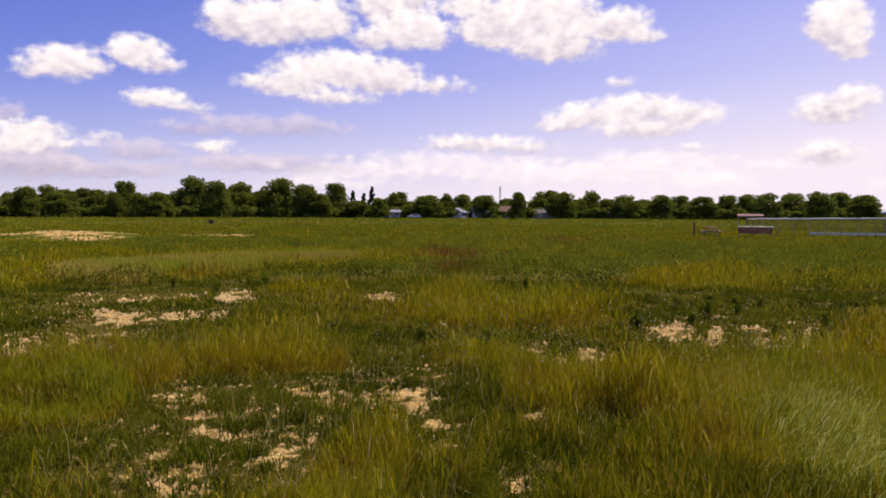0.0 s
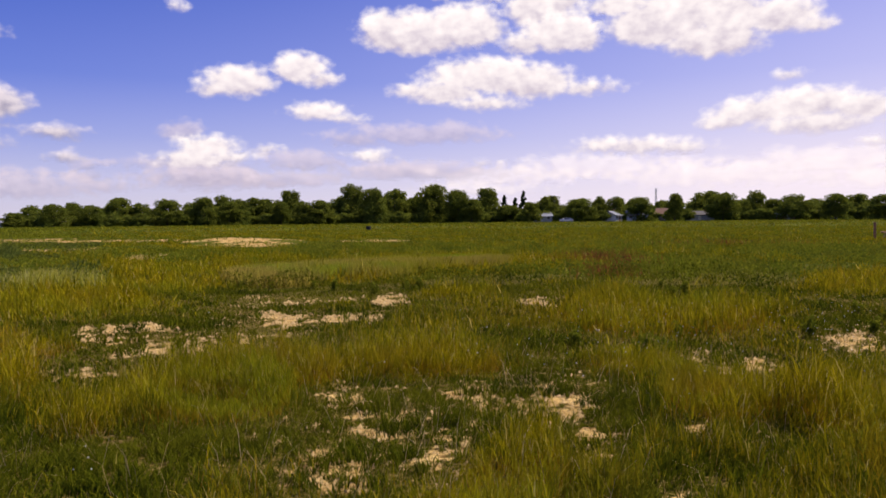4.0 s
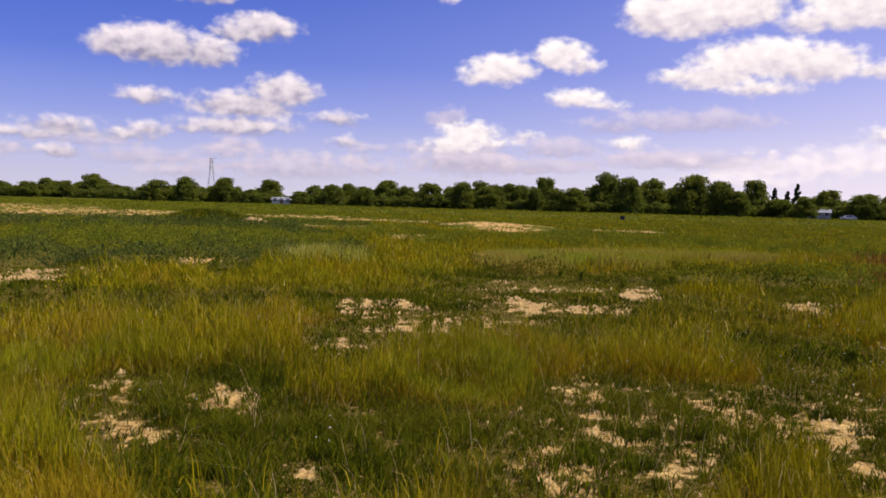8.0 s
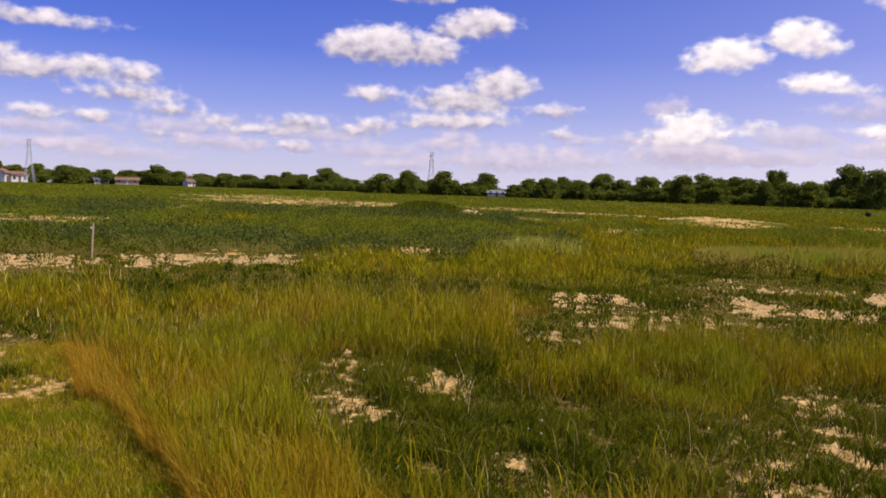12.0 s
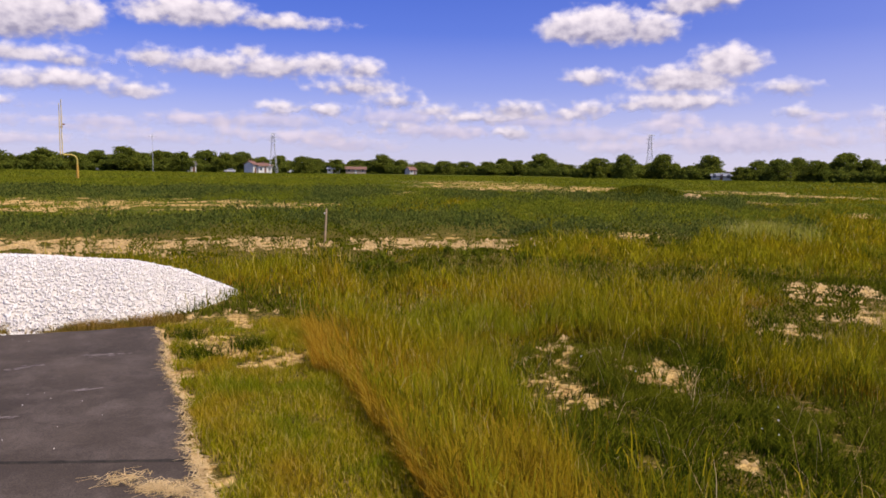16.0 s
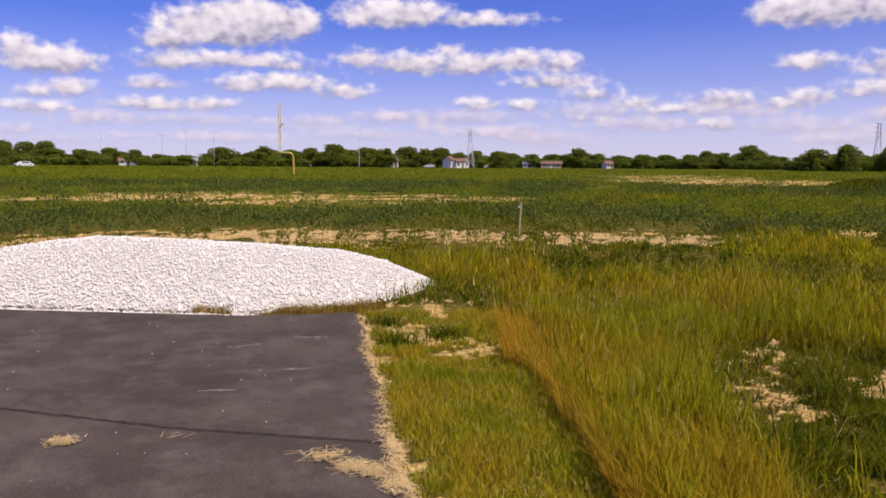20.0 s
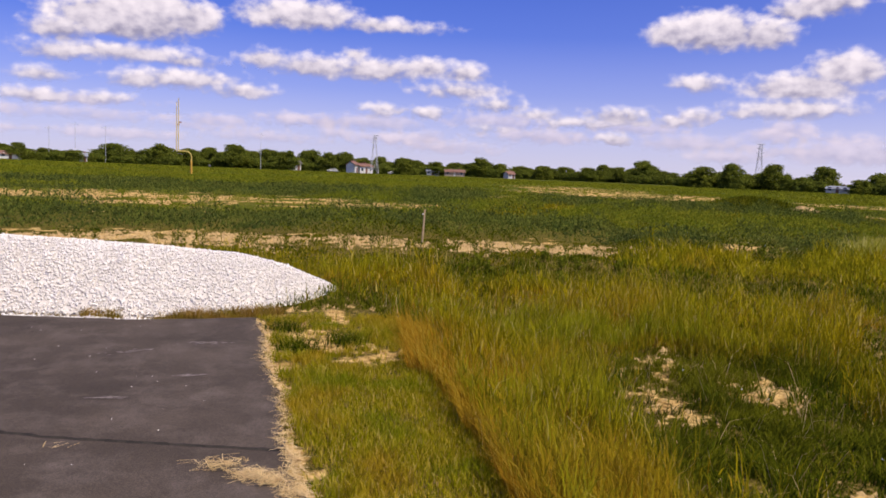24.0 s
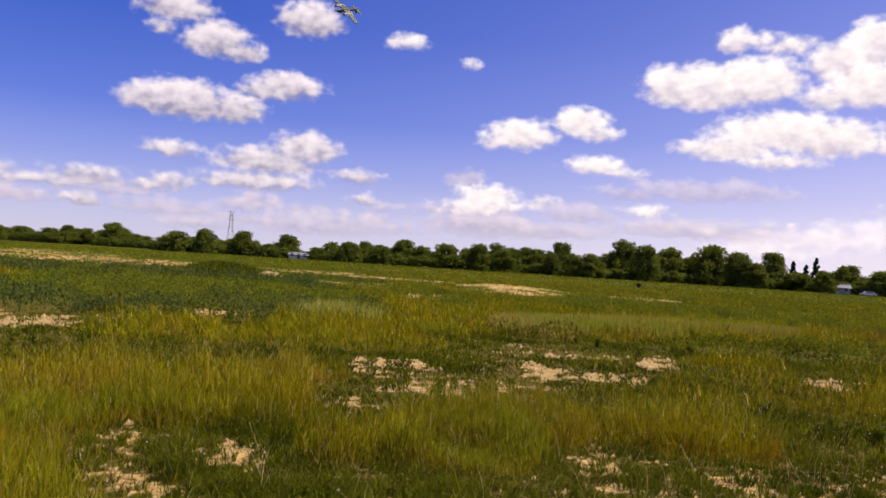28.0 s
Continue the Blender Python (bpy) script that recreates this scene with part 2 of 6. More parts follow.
def asphalt_material():
    m, n, l, p = material("asphalt", 0.9)
    p.inputs["Specular IOR Level"].default_value = 0.25
    r = ramp(n, [(0.3, (0.046, 0.035, 0.026)), (0.52, (0.067, 0.051, 0.038)), (0.7, (0.1, 0.077, 0.059))])
    l.new(noise_node(n, l, 0.9, 7, rough=0.6), r.inputs[0])
    dust = ramp(n, [(0.46, (0, 0, 0)), (0.72, (0.7, 0.7, 0.7))])
    l.new(noise_node(n, l, 2.6, 9, rough=0.72), dust.inputs[0])
    worn = mixed(n, l, dust.outputs[0], r.outputs[0], (0.15, 0.12, 0.1))
    fine = noise_node(n, l, 160, 2)
    g = ramp(n, [(0.35, (0.55, 0.55, 0.55)), (0.7, (1.25, 1.22, 1.2))])
    l.new(fine, g.inputs[0])
    l.new(mixed(n, l, 1.0, worn, g.outputs[0], "MULTIPLY"), p.inputs["Base Color"])
    bump(n, l, p, fine, 0.5, 0.004)
    return m


def cloud_material(name, body, opacity, soft):
    """Glowing vapour, its sun and shade painted into the emission: billows with a ragged rim, bright above and dim
    below; 'depth' is how far inside the cloud a place lies, in degrees of sky.
    """
    m, n, l, p = material(name)
    n.remove(p)

    def calc(op, a, b=0.0, c=0.0):
        x = n.new("ShaderNodeMath")
        x.operation = op
        for i, v in enumerate((a, b, c)):
            if isinstance(v, bpy.types.NodeSocket):
                l.new(v, x.inputs[i])
            else:
                x.inputs[i].default_value = v
        return x.outputs[0]

    def attribute(key):
        at = n.new("ShaderNodeAttribute")
        at.attribute_name = key
        return at.outputs["Fac"]

    depth, rise = attribute("depth"), attribute("rise")
    uv = n.new("ShaderNodeUVMap")
    uv.uv_map = "sky"
    outs = []
    for scale, detail, rough in ((0.7, 1, 0.5), (1.35, 3, 0.45)):
        x = n.new("ShaderNodeTexNoise")
        x.inputs["Scale"].default_value, x.inputs["Detail"].default_value, x.inputs["Roughness"].default_value = scale, detail, rough
        l.new(uv.outputs[0], x.inputs["Vector"])
        outs.append(calc("SUBTRACT", x.outputs["Fac"], 0.5))
    big, puff = outs
    inside = calc("ADD", depth, calc("ADD", calc("MULTIPLY", big, 0.85), calc("MULTIPLY", puff, 0.9)))
    mask = n.new("ShaderNodeMapRange")
    mask.interpolation_type = "SMOOTHSTEP"
    mask.inputs[1].default_value, mask.inputs[2].default_value, mask.inputs[4].default_value = -0.18, soft, opacity
    l.new(inside, mask.inputs[0])
    rim = n.new("ShaderNodeMapRange")
    rim.interpolation_type = "SMOOTHSTEP"
    rim.inputs[1].default_value, rim.inputs[2].default_value = -0.5, -0.2
    l.new(depth, rim.inputs[0])
    tone = calc("ADD", calc("MULTIPLY", rise, 0.4), calc("ADD", calc("MULTIPLY", puff, 0.75), calc("MULTIPLY", big, 0.7)))
    shade = ramp(n, [(0.25, body[0]), (0.62, tuple(0.4 * a + 0.6 * b for a, b in zip(*body))), (0.95, body[1])])
    l.new(calc("ADD", tone, 0.57), shade.inputs[0])
    e = n.new("ShaderNodeEmission")
    l.new(shade.outputs[0], e.inputs[0])
    t = n.new("ShaderNodeBsdfTransparent")
    mix = n.new("ShaderNodeMixShader")
    l.new(calc("MULTIPLY", mask.outputs[0], rim.outputs[0]), mix.inputs[0])
    l.new(t.outputs[0], mix.inputs[1])
    l.new(e.outputs[0], mix.inputs[2])
    l.new(mix.outputs[0], n["Material Output"].inputs[0])
    return m


SOIL, ASPHALT = ground_material(), asphalt_material()
# one cloud in several painted tones, brighter copies for those towards the sun
CLOUD = cloud_material("cumulus", ((0.31, 0.3, 0.44), (0.86, 0.81, 0.9)), 1.0, 0.62)
CLOUD_SUNNY = cloud_material("sunlit_cumulus", ((0.6, 0.56, 0.68), (1.0, 0.97, 1.0)), 1.0, 0.6)
CLOUD_THIN = cloud_material("thin_cloud", ((0.42, 0.39, 0.55), (0.74, 0.67, 0.79)), 0.62, 0.6)
CLOUD_GLARE = cloud_material("bright_veil", ((0.84, 0.78, 0.88), (1.0, 0.95, 1.0)), 0.6, 0.6)


# ---- builders ----
def part(name, bm, mat, parent=None, label=""):
    me = bpy.data.meshes.new(name)
    bm.to_mesh(me)
    bm.free()
    me.materials.append(mat)
    ob = new(name, me)
    ob.parent = parent
    return tagged(ob, label) if label else ob


def root(name, place, turn=0.0, label="", category="", group=""):
    ob = new(name)
    ob.empty_display_size = 0.1
    ob.matrix_world = Matrix.Translation(place) @ pose(0, 0, 0, 0, 0, turn)
    return tagged(ob, label, category, group)


def box(bm, x, y, z, sx, sy, sz, bevel=0.0):
    """A box of that size whose underside has its middle at (x, y, z)."""
    made = bmesh.ops.create_cube(bm, size=1, matrix=Matrix.LocRotScale((x, y, z + sz / 2), None, (sx, sy, sz)))["verts"]
    if bevel:
        bmesh.ops.bevel(bm, geom=[e for e in bm.edges if all(v in set(made) for v in e.verts)], offset=bevel, segments=1, affect="EDGES")
    return bm


def tube(bm, a, b, r1, r2=None, sides=8):
    a, b = Vector(a), Vector(b)
    m = Matrix.Translation((a + b) / 2) @ (b - a).to_track_quat("Z", "Y").to_matrix().to_4x4()
    bmesh.ops.create_cone(bm, cap_ends=True, segments=sides, radius1=r1, radius2=r1 if r2 is None else r2, depth=(b - a).length, matrix=m)
    return bm


def mesh_of(name, verts, faces_per, count, mat):
    """Many alike small faces: count groups of verts, each with the faces listed."""
    me = bpy.data.meshes.new(name)
    k = len(verts) // count
    loops, sizes = [], []
    for f in faces_per:
        loops.append(np.array(f))
        sizes.append(len(f))
    per = np.concatenate(loops)
    idx = (np.arange(count)[:, None] * k + per[None]).ravel().astype(np.int32)
    tot = np.tile(np.array(sizes), count)
    me.vertices.add(len(verts))
    me.vertices.foreach_set("co", np.asarray(verts, np.float32).ravel())
    me.loops.add(len(idx))
    me.loops.foreach_set("vertex_index", idx)
    me.polygons.add(len(tot))
    me.polygons.foreach_set("loop_start", (np.cumsum(tot) - tot).astype(np.int32))
    me.update(calc_edges=True)
    me.materials.append(mat)
    return me


# ---- the field's plan ----
rng = np.random.default_rng(7)
# bare earth: x, y, half breadth across the line of sight, half depth along it
BARE_NEAR = [(-1.5, 5.6, 0.48, 1.05), (-0.3, 7.2, 0.37, 0.7), (0.1, 5.6, 0.15, 0.36), (-1.1, 7.2, 0.2, 0.4), (-2.3, 6.9, 0.22, 0.45), (1.7, 9.0, 0.3, 0.6),
             (0.9, 6.2, 0.13, 0.26), (1.4, 6.0, 0.16, 0.3), (0.6, 4.5, 0.1, 0.22), (4.0, 10.6, 0.5, 0.7), (5.0, 10.3, 0.25, 0.7), (-1.0, 15.0, 0.26, 0.5),
             (-4.7, 3.7, 0.2, 0.42), (-5.9, 4.6, 0.18, 0.35), (-4.8, 4.8, 0.3, 0.36), (-2.5, 3.7, 0.2, 0.15), (-3.0, 3.8, 0.11, 0.09), (-6.0, 4.0, 0.2, 0.3)]
BARE_MID = [(-5.8, 9.5, 0.45, 0.75), (-5.0, 10.2, 0.3, 0.6), (-5.0, 12.1, 0.55, 0.65), (-4.0, 12.6, 0.38, 0.55), (-6.9, 14.9, 0.24, 0.5), (-5.8, 15.3, 0.5, 0.5),
            (-5.4, 7.2, 0.24, 0.48), (-4.3, 15.6, 0.23, 0.6), (-7.0, 10.2, 0.38, 0.6), (-8.2, 1.55, 0.26, 0.6), (-8.5, 2.3, 0.26, 0.5), (-7.65, 2.0, 0.46, 0.9), (-6.9, 1.8, 0.3, 0.5), (-7.8, 1.6, 0.26, 0.45), (-6.4, 1.32, 0.16, 0.3),
            (-16.1, 14.8, 0.63, 0.9), (-15.8, 9.7, 0.9, 1.1), (-16.4, 7.5, 0.62, 1.2), (-16.4, 5.2, 0.83, 1.2), (-17.6, 1.7, 1.5, 1.6), (-18.2, -1.8, 2.2, 1.4), (-21.2, 33.8, 1.26, 2.4)]
BARE_FAR = [(-37.5, 2.5, 5.5, 6.0), (-38.5, -4.5, 6.0, 5.0), (-36.0, 8.5, 4.0, 3.6), (-62, 46.5, 13, 7), (-74, 52, 12, 12), (-51.2, 25.1, 0.9, 4.0), (-25.2, 53.6, 2.9, 10.0),
            (-43.0, 60.9, 4.25, 4.6), (-32, 42.0, 2.5, 3.4), (-33, 60, 4.0, 5.0), (-52, 62, 5, 7), (-17, 58, 2.6, 4), (-100, 60, 9, 14)]
BARES = BARE_NEAR + BARE_MID + BARE_FAR


def wave(x, y, s, seed=0.0):
    """Smooth unevenness between about -1 and 1, s metres wide."""
    a, b = x / s + seed, y / s - seed * 1.7
    return (np.sin(a * 1.3 + 2.1 * np.sin(b * 0.9 + seed)) + np.sin(b * 1.7 + 1.6 * np.sin(a * 1.1)) + np.sin((a + b) * 2.3 + seed * 3) * 0.6) / 2.6


def speckle(x, y, s, seed=0.0):
    """Uneven spots about s metres across, between about -1 and 1, with no order to them."""
    u, v = x / s + 7.3 * seed, y / s - 3.1 * seed
    i, j = np.floor(u), np.floor(v)
    p, q = u - i, v - j
    p, q = p * p * (3 - 2 * p), q * q * (3 - 2 * q)

    def spot(a, b):
        return np.modf(np.abs(np.sin(a * 127.1 + b * 311.7 + seed * 17.3) * 43758.5))[0]

    return 2 * ((spot(i, j) * (1 - p) + spot(i + 1, j) * p) * (1 - q) + (spot(i, j + 1) * (1 - p) + spot(i + 1, j + 1) * p) * q) - 1


def open_reach(x, y):
    """How far off the bare spots a place lies: under 1 within one, 2 a whole breadth outside."""
    out = np.full(x.shape, 9.0)
    for bx, by, across, along in BARES:
        d = math.hypot(bx, by)
        ux, uy = bx / d, by / d
        r = np.sqrt((((x - bx) * ux + (y - by) * uy) / along) ** 2 + (((y - by) * ux - (x - bx) * uy) / across) ** 2)
        out = np.minimum(out, r)
    return out


def bareness(x, y, r=None):
    """1 on open earth, 0 under growth."""
    r = open_reach(x, y) if r is None else r
    d = np.hypot(x, y)
    k = np.where(d < 12, 0.9, np.where(d < 30, 1.7, 5.0))
    rag = 0.6 * speckle(x / k, y / k, 0.065, 2.7) + 0.7 * speckle(x / k, y / k, 0.13, 1.3) + 0.65 * speckle(x / k, y / k, 0.34, 4.0) + 0.45 * wave(x / k, y / k, 0.7, 8.0)
    strip = (1.1 - np.abs(y - path_edge(x) - 0.05) / 0.1 + 0.9 * rag) * (x > -8.6) * (x < -2)
    return np.maximum(np.clip(strip, 0, 1), np.clip(np.where(d > 30, (np.where(d < 45, 1.12, 1.3) - r + np.where(d < 45, 0.9, 0.7) * rag) * 2.2, (np.where(d < 9, 0.86, 0.9) - 0.68 * r + 1.05 * rag) * 1.5), 0, 1) * (r < 2.7))


def path_end(y):
    """Where the asphalt stops, at the heap's foot."""
    return -8.45 - 0.1 * np.clip(0.9 - y, 0, 0.8) - 0.36 * np.clip(0.1 - y, 0, 3.4)


def path_edge(x):
    return 0.47 - 0.102 * x + 0.02 * np.sin(x * 3.1) + 0.012 * np.sin(x * 9.7)


def tall_edge(x):
    return 1.36 - 0.165 * x + 0.05 * np.sin(x * 2.3)


def relief(x, y):
    near = np.clip((np.hypot(x, y) - 3) / 8, 0, 1)
    h = 0.035 * wave(x, y, 1.4, 2.0) * near + 0.06 * wave(x, y, 6.0, 5.0) * near
    hx, hy = polar(46.6, 57)[:2]
    h = h + 0.75 * np.exp(-((x - hx) ** 2 + (y - hy) ** 2) / 6.0)
    h = h + 0.45 * np.exp(-(((x + 26.3) * 0.9 + (y - 53.4) * 0.44) ** 2 + 0.5 * ((y - 53.4) * 0.9 - (x + 26.3) * 0.44) ** 2) / 18.0)
    pad = np.clip((y - path_edge(x)) / 0.8, 0, 1) + np.clip((path_end(y) - x) / 0.8, 0, 1)
    return h * np.clip(pad, 0, 1)


# ---- ground ----
def build_ground():
    az = np.concatenate([np.arange(-42, 118, 0.5), np.arange(118, 318, 5.0)])
    rad = np.concatenate([[0.6, 1.2, 2.0], np.geomspace(2.6, 140, 230), np.geomspace(150, 4600, 24)])
    A, R = np.meshgrid(np.radians(az), rad)
    X, Y = -np.sin(A) * R, np.cos(A) * R
    Z = relief(X, Y)
    na, nr = len(az), len(rad)
    verts = np.concatenate([[[0, 0, 0]], np.stack([X, Y, Z], -1).reshape(-1, 3)])
    i, j = np.meshgrid(np.arange(nr - 1), np.arange(na), indexing="ij")
    k = (j + 1) % na
    quads = np.stack([1 + i * na + j, 1 + i * na + k, 1 + (i + 1) * na + k, 1 + (i + 1) * na + j], -1)[..., ::-1].reshape(-1, 4)
    fan = [(0, 1 + int(a), 1 + int((a + 1) % na)) for a in range(na)]
    me = bpy.data.meshes.new("ground")
    me.from_pydata(verts.tolist(), [], fan + quads.tolist())
    for name, f in (("bare", bareness(verts[:, 0], verts[:, 1])), ("turf", np.clip((np.hypot(verts[:, 0], verts[:, 1]) - 15) / 16, 0, 1))):
        at = me.attributes.new(name, "FLOAT", "POINT")
        at.data.foreach_set("value", f.astype(np.float32))
    me.polygons.foreach_set("use_smooth", np.ones(len(me.polygons), bool))
    me.materials.append(SOIL)
    tagged(new("ground", me), "sandy brown field soil with bare patches between grass", "ground", kind="structure")


build_ground()


# ---- clouds: a far backdrop of sky ----
# each cloud is a few billows: azimuth, height above the horizon, half breadth, half height, all in degrees
CLOUDS_SUNNY_A = [[(25.7, 9.7, 2.7, 1.2), (27.3, 9.2, 1.5, 0.7)],
    [(21.4, 10.7, 2.0, 1.2), (19.9, 10.0, 1.3, 0.7)],
    [(12.9, 13.2, 4.1, 1.7), (15.3, 13.4, 1.8, 1.5), (9.6, 13.6, 3.1, 1.7)],
    [(2.6, 13.0, 2.9, 1.5), (5.1, 12.4, 2.1, 0.8), (0.8, 12.6, 1.2, 1.1)],
    [(8.0, 10.2, 4.5, 1.4), (10.9, 9.1, 3.1, 1.0), (13.4, 9.3, 1.6, 0.6), (4.7, 9.7, 3.3, 1.4), (0.6, 9.2, 2.6, 0.6), (8.0, 8.3, 2.9, 0.6)],
    [(20.1, 7.7, 2.2, 0.8), (18.5, 7.3, 1.7, 0.4)],
    [(23.7, 5.1, 1.0, 0.4)],
    [(16.3, 4.6, 1.8, 0.5)],
    [(8.2, 4.0, 1.0, 0.3)]]
CLOUDS_SUNNY_B = [[(-3.0, 5.0, 4.3, 0.7), (-0.6, 5.1, 2.0, 0.7), (-5.7, 4.8, 2.1, 0.6)],
    [(-13.8, 7.3, 3.5, 1.2), (-10.6, 7.0, 2.9, 1.0), (-17.2, 6.9, 2.6, 1.0), (-8.8, 6.4, 1.9, 0.7), (-14.5, 6.0, 3.8, 0.8)],
    [(-12.8, 9.3, 1.0, 0.4)],
    [(-8.0, 11.9, 3.4, 1.3), (-4.6, 13.2, 3.9, 1.7), (-6.5, 14.2, 4.6, 1.5), (-9.1, 13.2, 2.0, 2.0), (-1.8, 14.7, 2.8, 0.9)],
    [(-12.4, 13.1, 2.5, 1.3), (-14.3, 12.4, 1.4, 0.6)],
    [(-17.9, 4.7, 1.0, 0.3)],
    [(27.9, 5.1, 2.3, 1.0), (28.9, 4.3, 2.7, 0.8), (26.6, 4.4, 1.9, 0.6)],
    [(-26.6, 12.3, 1.9, 1.9), (-27.4, 11.0, 1.4, 1.1)]]
CLOUDS_SUNNY_C = [[(-26.4, 6.8, 2.3, 1.1), (-27.6, 7.4, 1.6, 1.0)],
    [(-26.1, 4.0, 2.0, 0.9)],
    [(10.0, 16.3, 2.2, 0.6), (11.1, 16.3, 1.1, 1.0), (7.7, 15.9, 1.9, 0.6)],
    [(4.0, 14.7, 2.5, 1.5), (2.6, 15.6, 1.6, 1.7), (2.0, 13.5, 1.6, 1.0)],
    [(34.5, 15.8, 1.6, 0.6)],
    [(29.8, 14.5, 0.9, 0.4)]]
CLOUDS_SUNNY = CLOUDS_SUNNY_A + CLOUDS_SUNNY_B + CLOUDS_SUNNY_C
CLOUDS_GREY_A = [[(49.9, 10.2, 3.1, 1.3), (52.3, 10.1, 2.0, 1.0), (46.6, 10.0, 2.1, 1.0)],
    [(43.0, 11.9, 2.4, 1.0), (44.8, 11.4, 1.7, 0.7)],
    [(41.4, 7.6, 2.4, 1.1), (44.1, 6.5, 3.5, 1.0), (44.5, 5.1, 4.0, 0.7), (47.3, 4.9, 1.6, 0.4)],
    [(50.6, 6.8, 1.8, 0.6)],
    [(37.5, 5.9, 1.8, 0.5)],
    [(37.0, 4.3, 1.1, 0.4)],
    [(50.4, 4.6, 1.4, 0.5), (51.8, 4.2, 1.8, 0.4)],
    [(55.8, 4.6, 2.1, 0.5)],
    [(56.1, 2.9, 1.2, 0.4)],
    [(51.0, 16.3, 2.5, 1.0), (51.7, 14.9, 0.9, 0.5)],
    [(48.0, 14.5, 2.1, 1.2), (46.2, 13.9, 1.6, 0.7), (49.4, 14.2, 1.1, 0.7)]]
CLOUDS_GREY_B = [[(41.6, 16.6, 2.2, 1.2), (40.0, 16.5, 1.0, 0.6)],
    [(78.8, 10.5, 4.4, 1.0), (73.5, 10.2, 4.4, 0.5), (81.0, 10.1, 1.7, 0.6)],
    [(81.2, 7.4, 1.7, 0.7), (77.6, 7.1, 3.3, 0.8), (74.9, 8.1, 0.9, 0.5), (73.5, 7.1, 3.7, 0.8), (69.8, 7.4, 2.4, 0.7), (67.0, 7.1, 1.8, 0.7), (67.2, 5.9, 3.0, 0.6), (64.6, 5.0, 1.9, 0.5)],
    [(61.4, 4.4, 1.9, 0.4), (58.7, 3.9, 2.8, 0.4)],
    [(55.8, 4.3, 2.3, 0.5)],
    [(56.1, 2.8, 1.4, 0.4)],
    [(65.1, 3.3, 1.3, 0.3)],
    [(73.0, 4.1, 1.1, 0.4)],
    [(69.8, 4.2, 1.2, 0.4)]]
CLOUDS_GREY_C = [[(90.6, 9.2, 4.7, 1.4), (88.7, 10.2, 3.6, 1.0), (86.0, 9.6, 1.9, 1.1), (94.3, 8.2, 2.0, 0.8)],
    [(90.7, 7.1, 5.7, 0.6), (94.4, 6.8, 2.2, 0.6), (86.8, 6.9, 2.4, 0.5)],
    [(101.7, 6.4, 3.1, 1.0), (103.6, 7.2, 1.3, 0.8)],
    [(100.7, 4.8, 1.7, 0.6), (102.6, 4.4, 1.3, 0.4)],
    [(95.5, 5.3, 1.7, 0.5)],
    [(86.8, 5.6, 4.1, 0.7), (82.8, 5.1, 2.4, 0.5), (89.6, 5.4, 2.1, 0.6)],
    [(95.9, 3.9, 2.2, 0.5)],
    [(91.7, 4.0, 2.2, 0.4)],
    [(102.8, 3.5, 2.3, 0.4)],
    [(72.8, 4.4, 1.6, 0.4)],
    [(69.4, 4.3, 1.6, 0.4)]]
CLOUDS_GREY = CLOUDS_GREY_A + CLOUDS_GREY_B + CLOUDS_GREY_C
CLOUDS_THIN_A = [[(13.0, 6.1, 5.2, 0.5), (10.5, 6.2, 2.5, 0.5), (17.5, 5.8, 2.0, 0.4)],
    [(35.6, 3.8, 0.9, 0.3)],
    [(29.5, 6.2, 1.3, 0.5)],
    [(21.2, 4.2, 2.4, 0.5)],
    [(0.6, 3.6, 4.9, 0.6)],
    [(13.0, 3.4, 5.8, 0.5)],
    [(6.8, 3.0, 5.0, 0.5)],
    [(22.0, 2.9, 3.2, 0.4)],
    [(28.1, 3.2, 3.4, 0.5)],
    [(34.6, 2.4, 2.0, 0.3)],
    [(-15.2, 3.6, 4.1, 0.6)],
    [(-12.1, 2.9, 5.4, 0.6)],
    [(-6.5, 2.8, 4.6, 0.6)],
    [(-18.9, 2.3, 2.9, 0.5)],
    [(45.5, 3.3, 1.6, 0.4)],
    [(35.6, 3.0, 1.0, 0.3)],
    [(40.3, 2.3, 4.6, 0.6)],
    [(48.3, 1.8, 2.4, 0.4)],
    [(27.9, 2.9, 4.1, 0.6)],
    [(69.4, 2.5, 1.0, 0.3)]]
CLOUDS_THIN_B = [[(76.5, 2.6, 1.1, 0.3)],
    [(73.6, 3.4, 3.3, 0.4)],
    [(64.3, 3.8, 3.6, 0.4)],
    [(51.2, 4.4, 1.8, 0.3)],
    [(61.0, 2.9, 3.3, 0.4)],
    [(50.7, 2.7, 3.7, 0.4)],
    [(44.7, 3.8, 1.6, 0.4)],
    [(67.8, 1.8, 3.2, 0.3)],
    [(99.5, 2.7, 1.7, 0.3)],
    [(97.1, 1.7, 1.1, 0.2)],
    [(84.5, 3.0, 2.4, 0.3)],
    [(79.6, 3.2, 1.6, 0.3)],
    [(76.9, 3.2, 1.2, 0.3)],
    [(103.8, 2.0, 1.1, 0.3)],
    [(93.4, 2.9, 4.5, 0.3)],
    [(90.8, 1.7, 4.2, 0.3)],
    [(72.2, 2.3, 3.7, 0.3)],
    [(81.2, 2.0, 3.7, 0.3)],
    [(100.9, 1.4, 2.7, 0.2)]]
CLOUDS_THIN = CLOUDS_THIN_A + CLOUDS_THIN_B


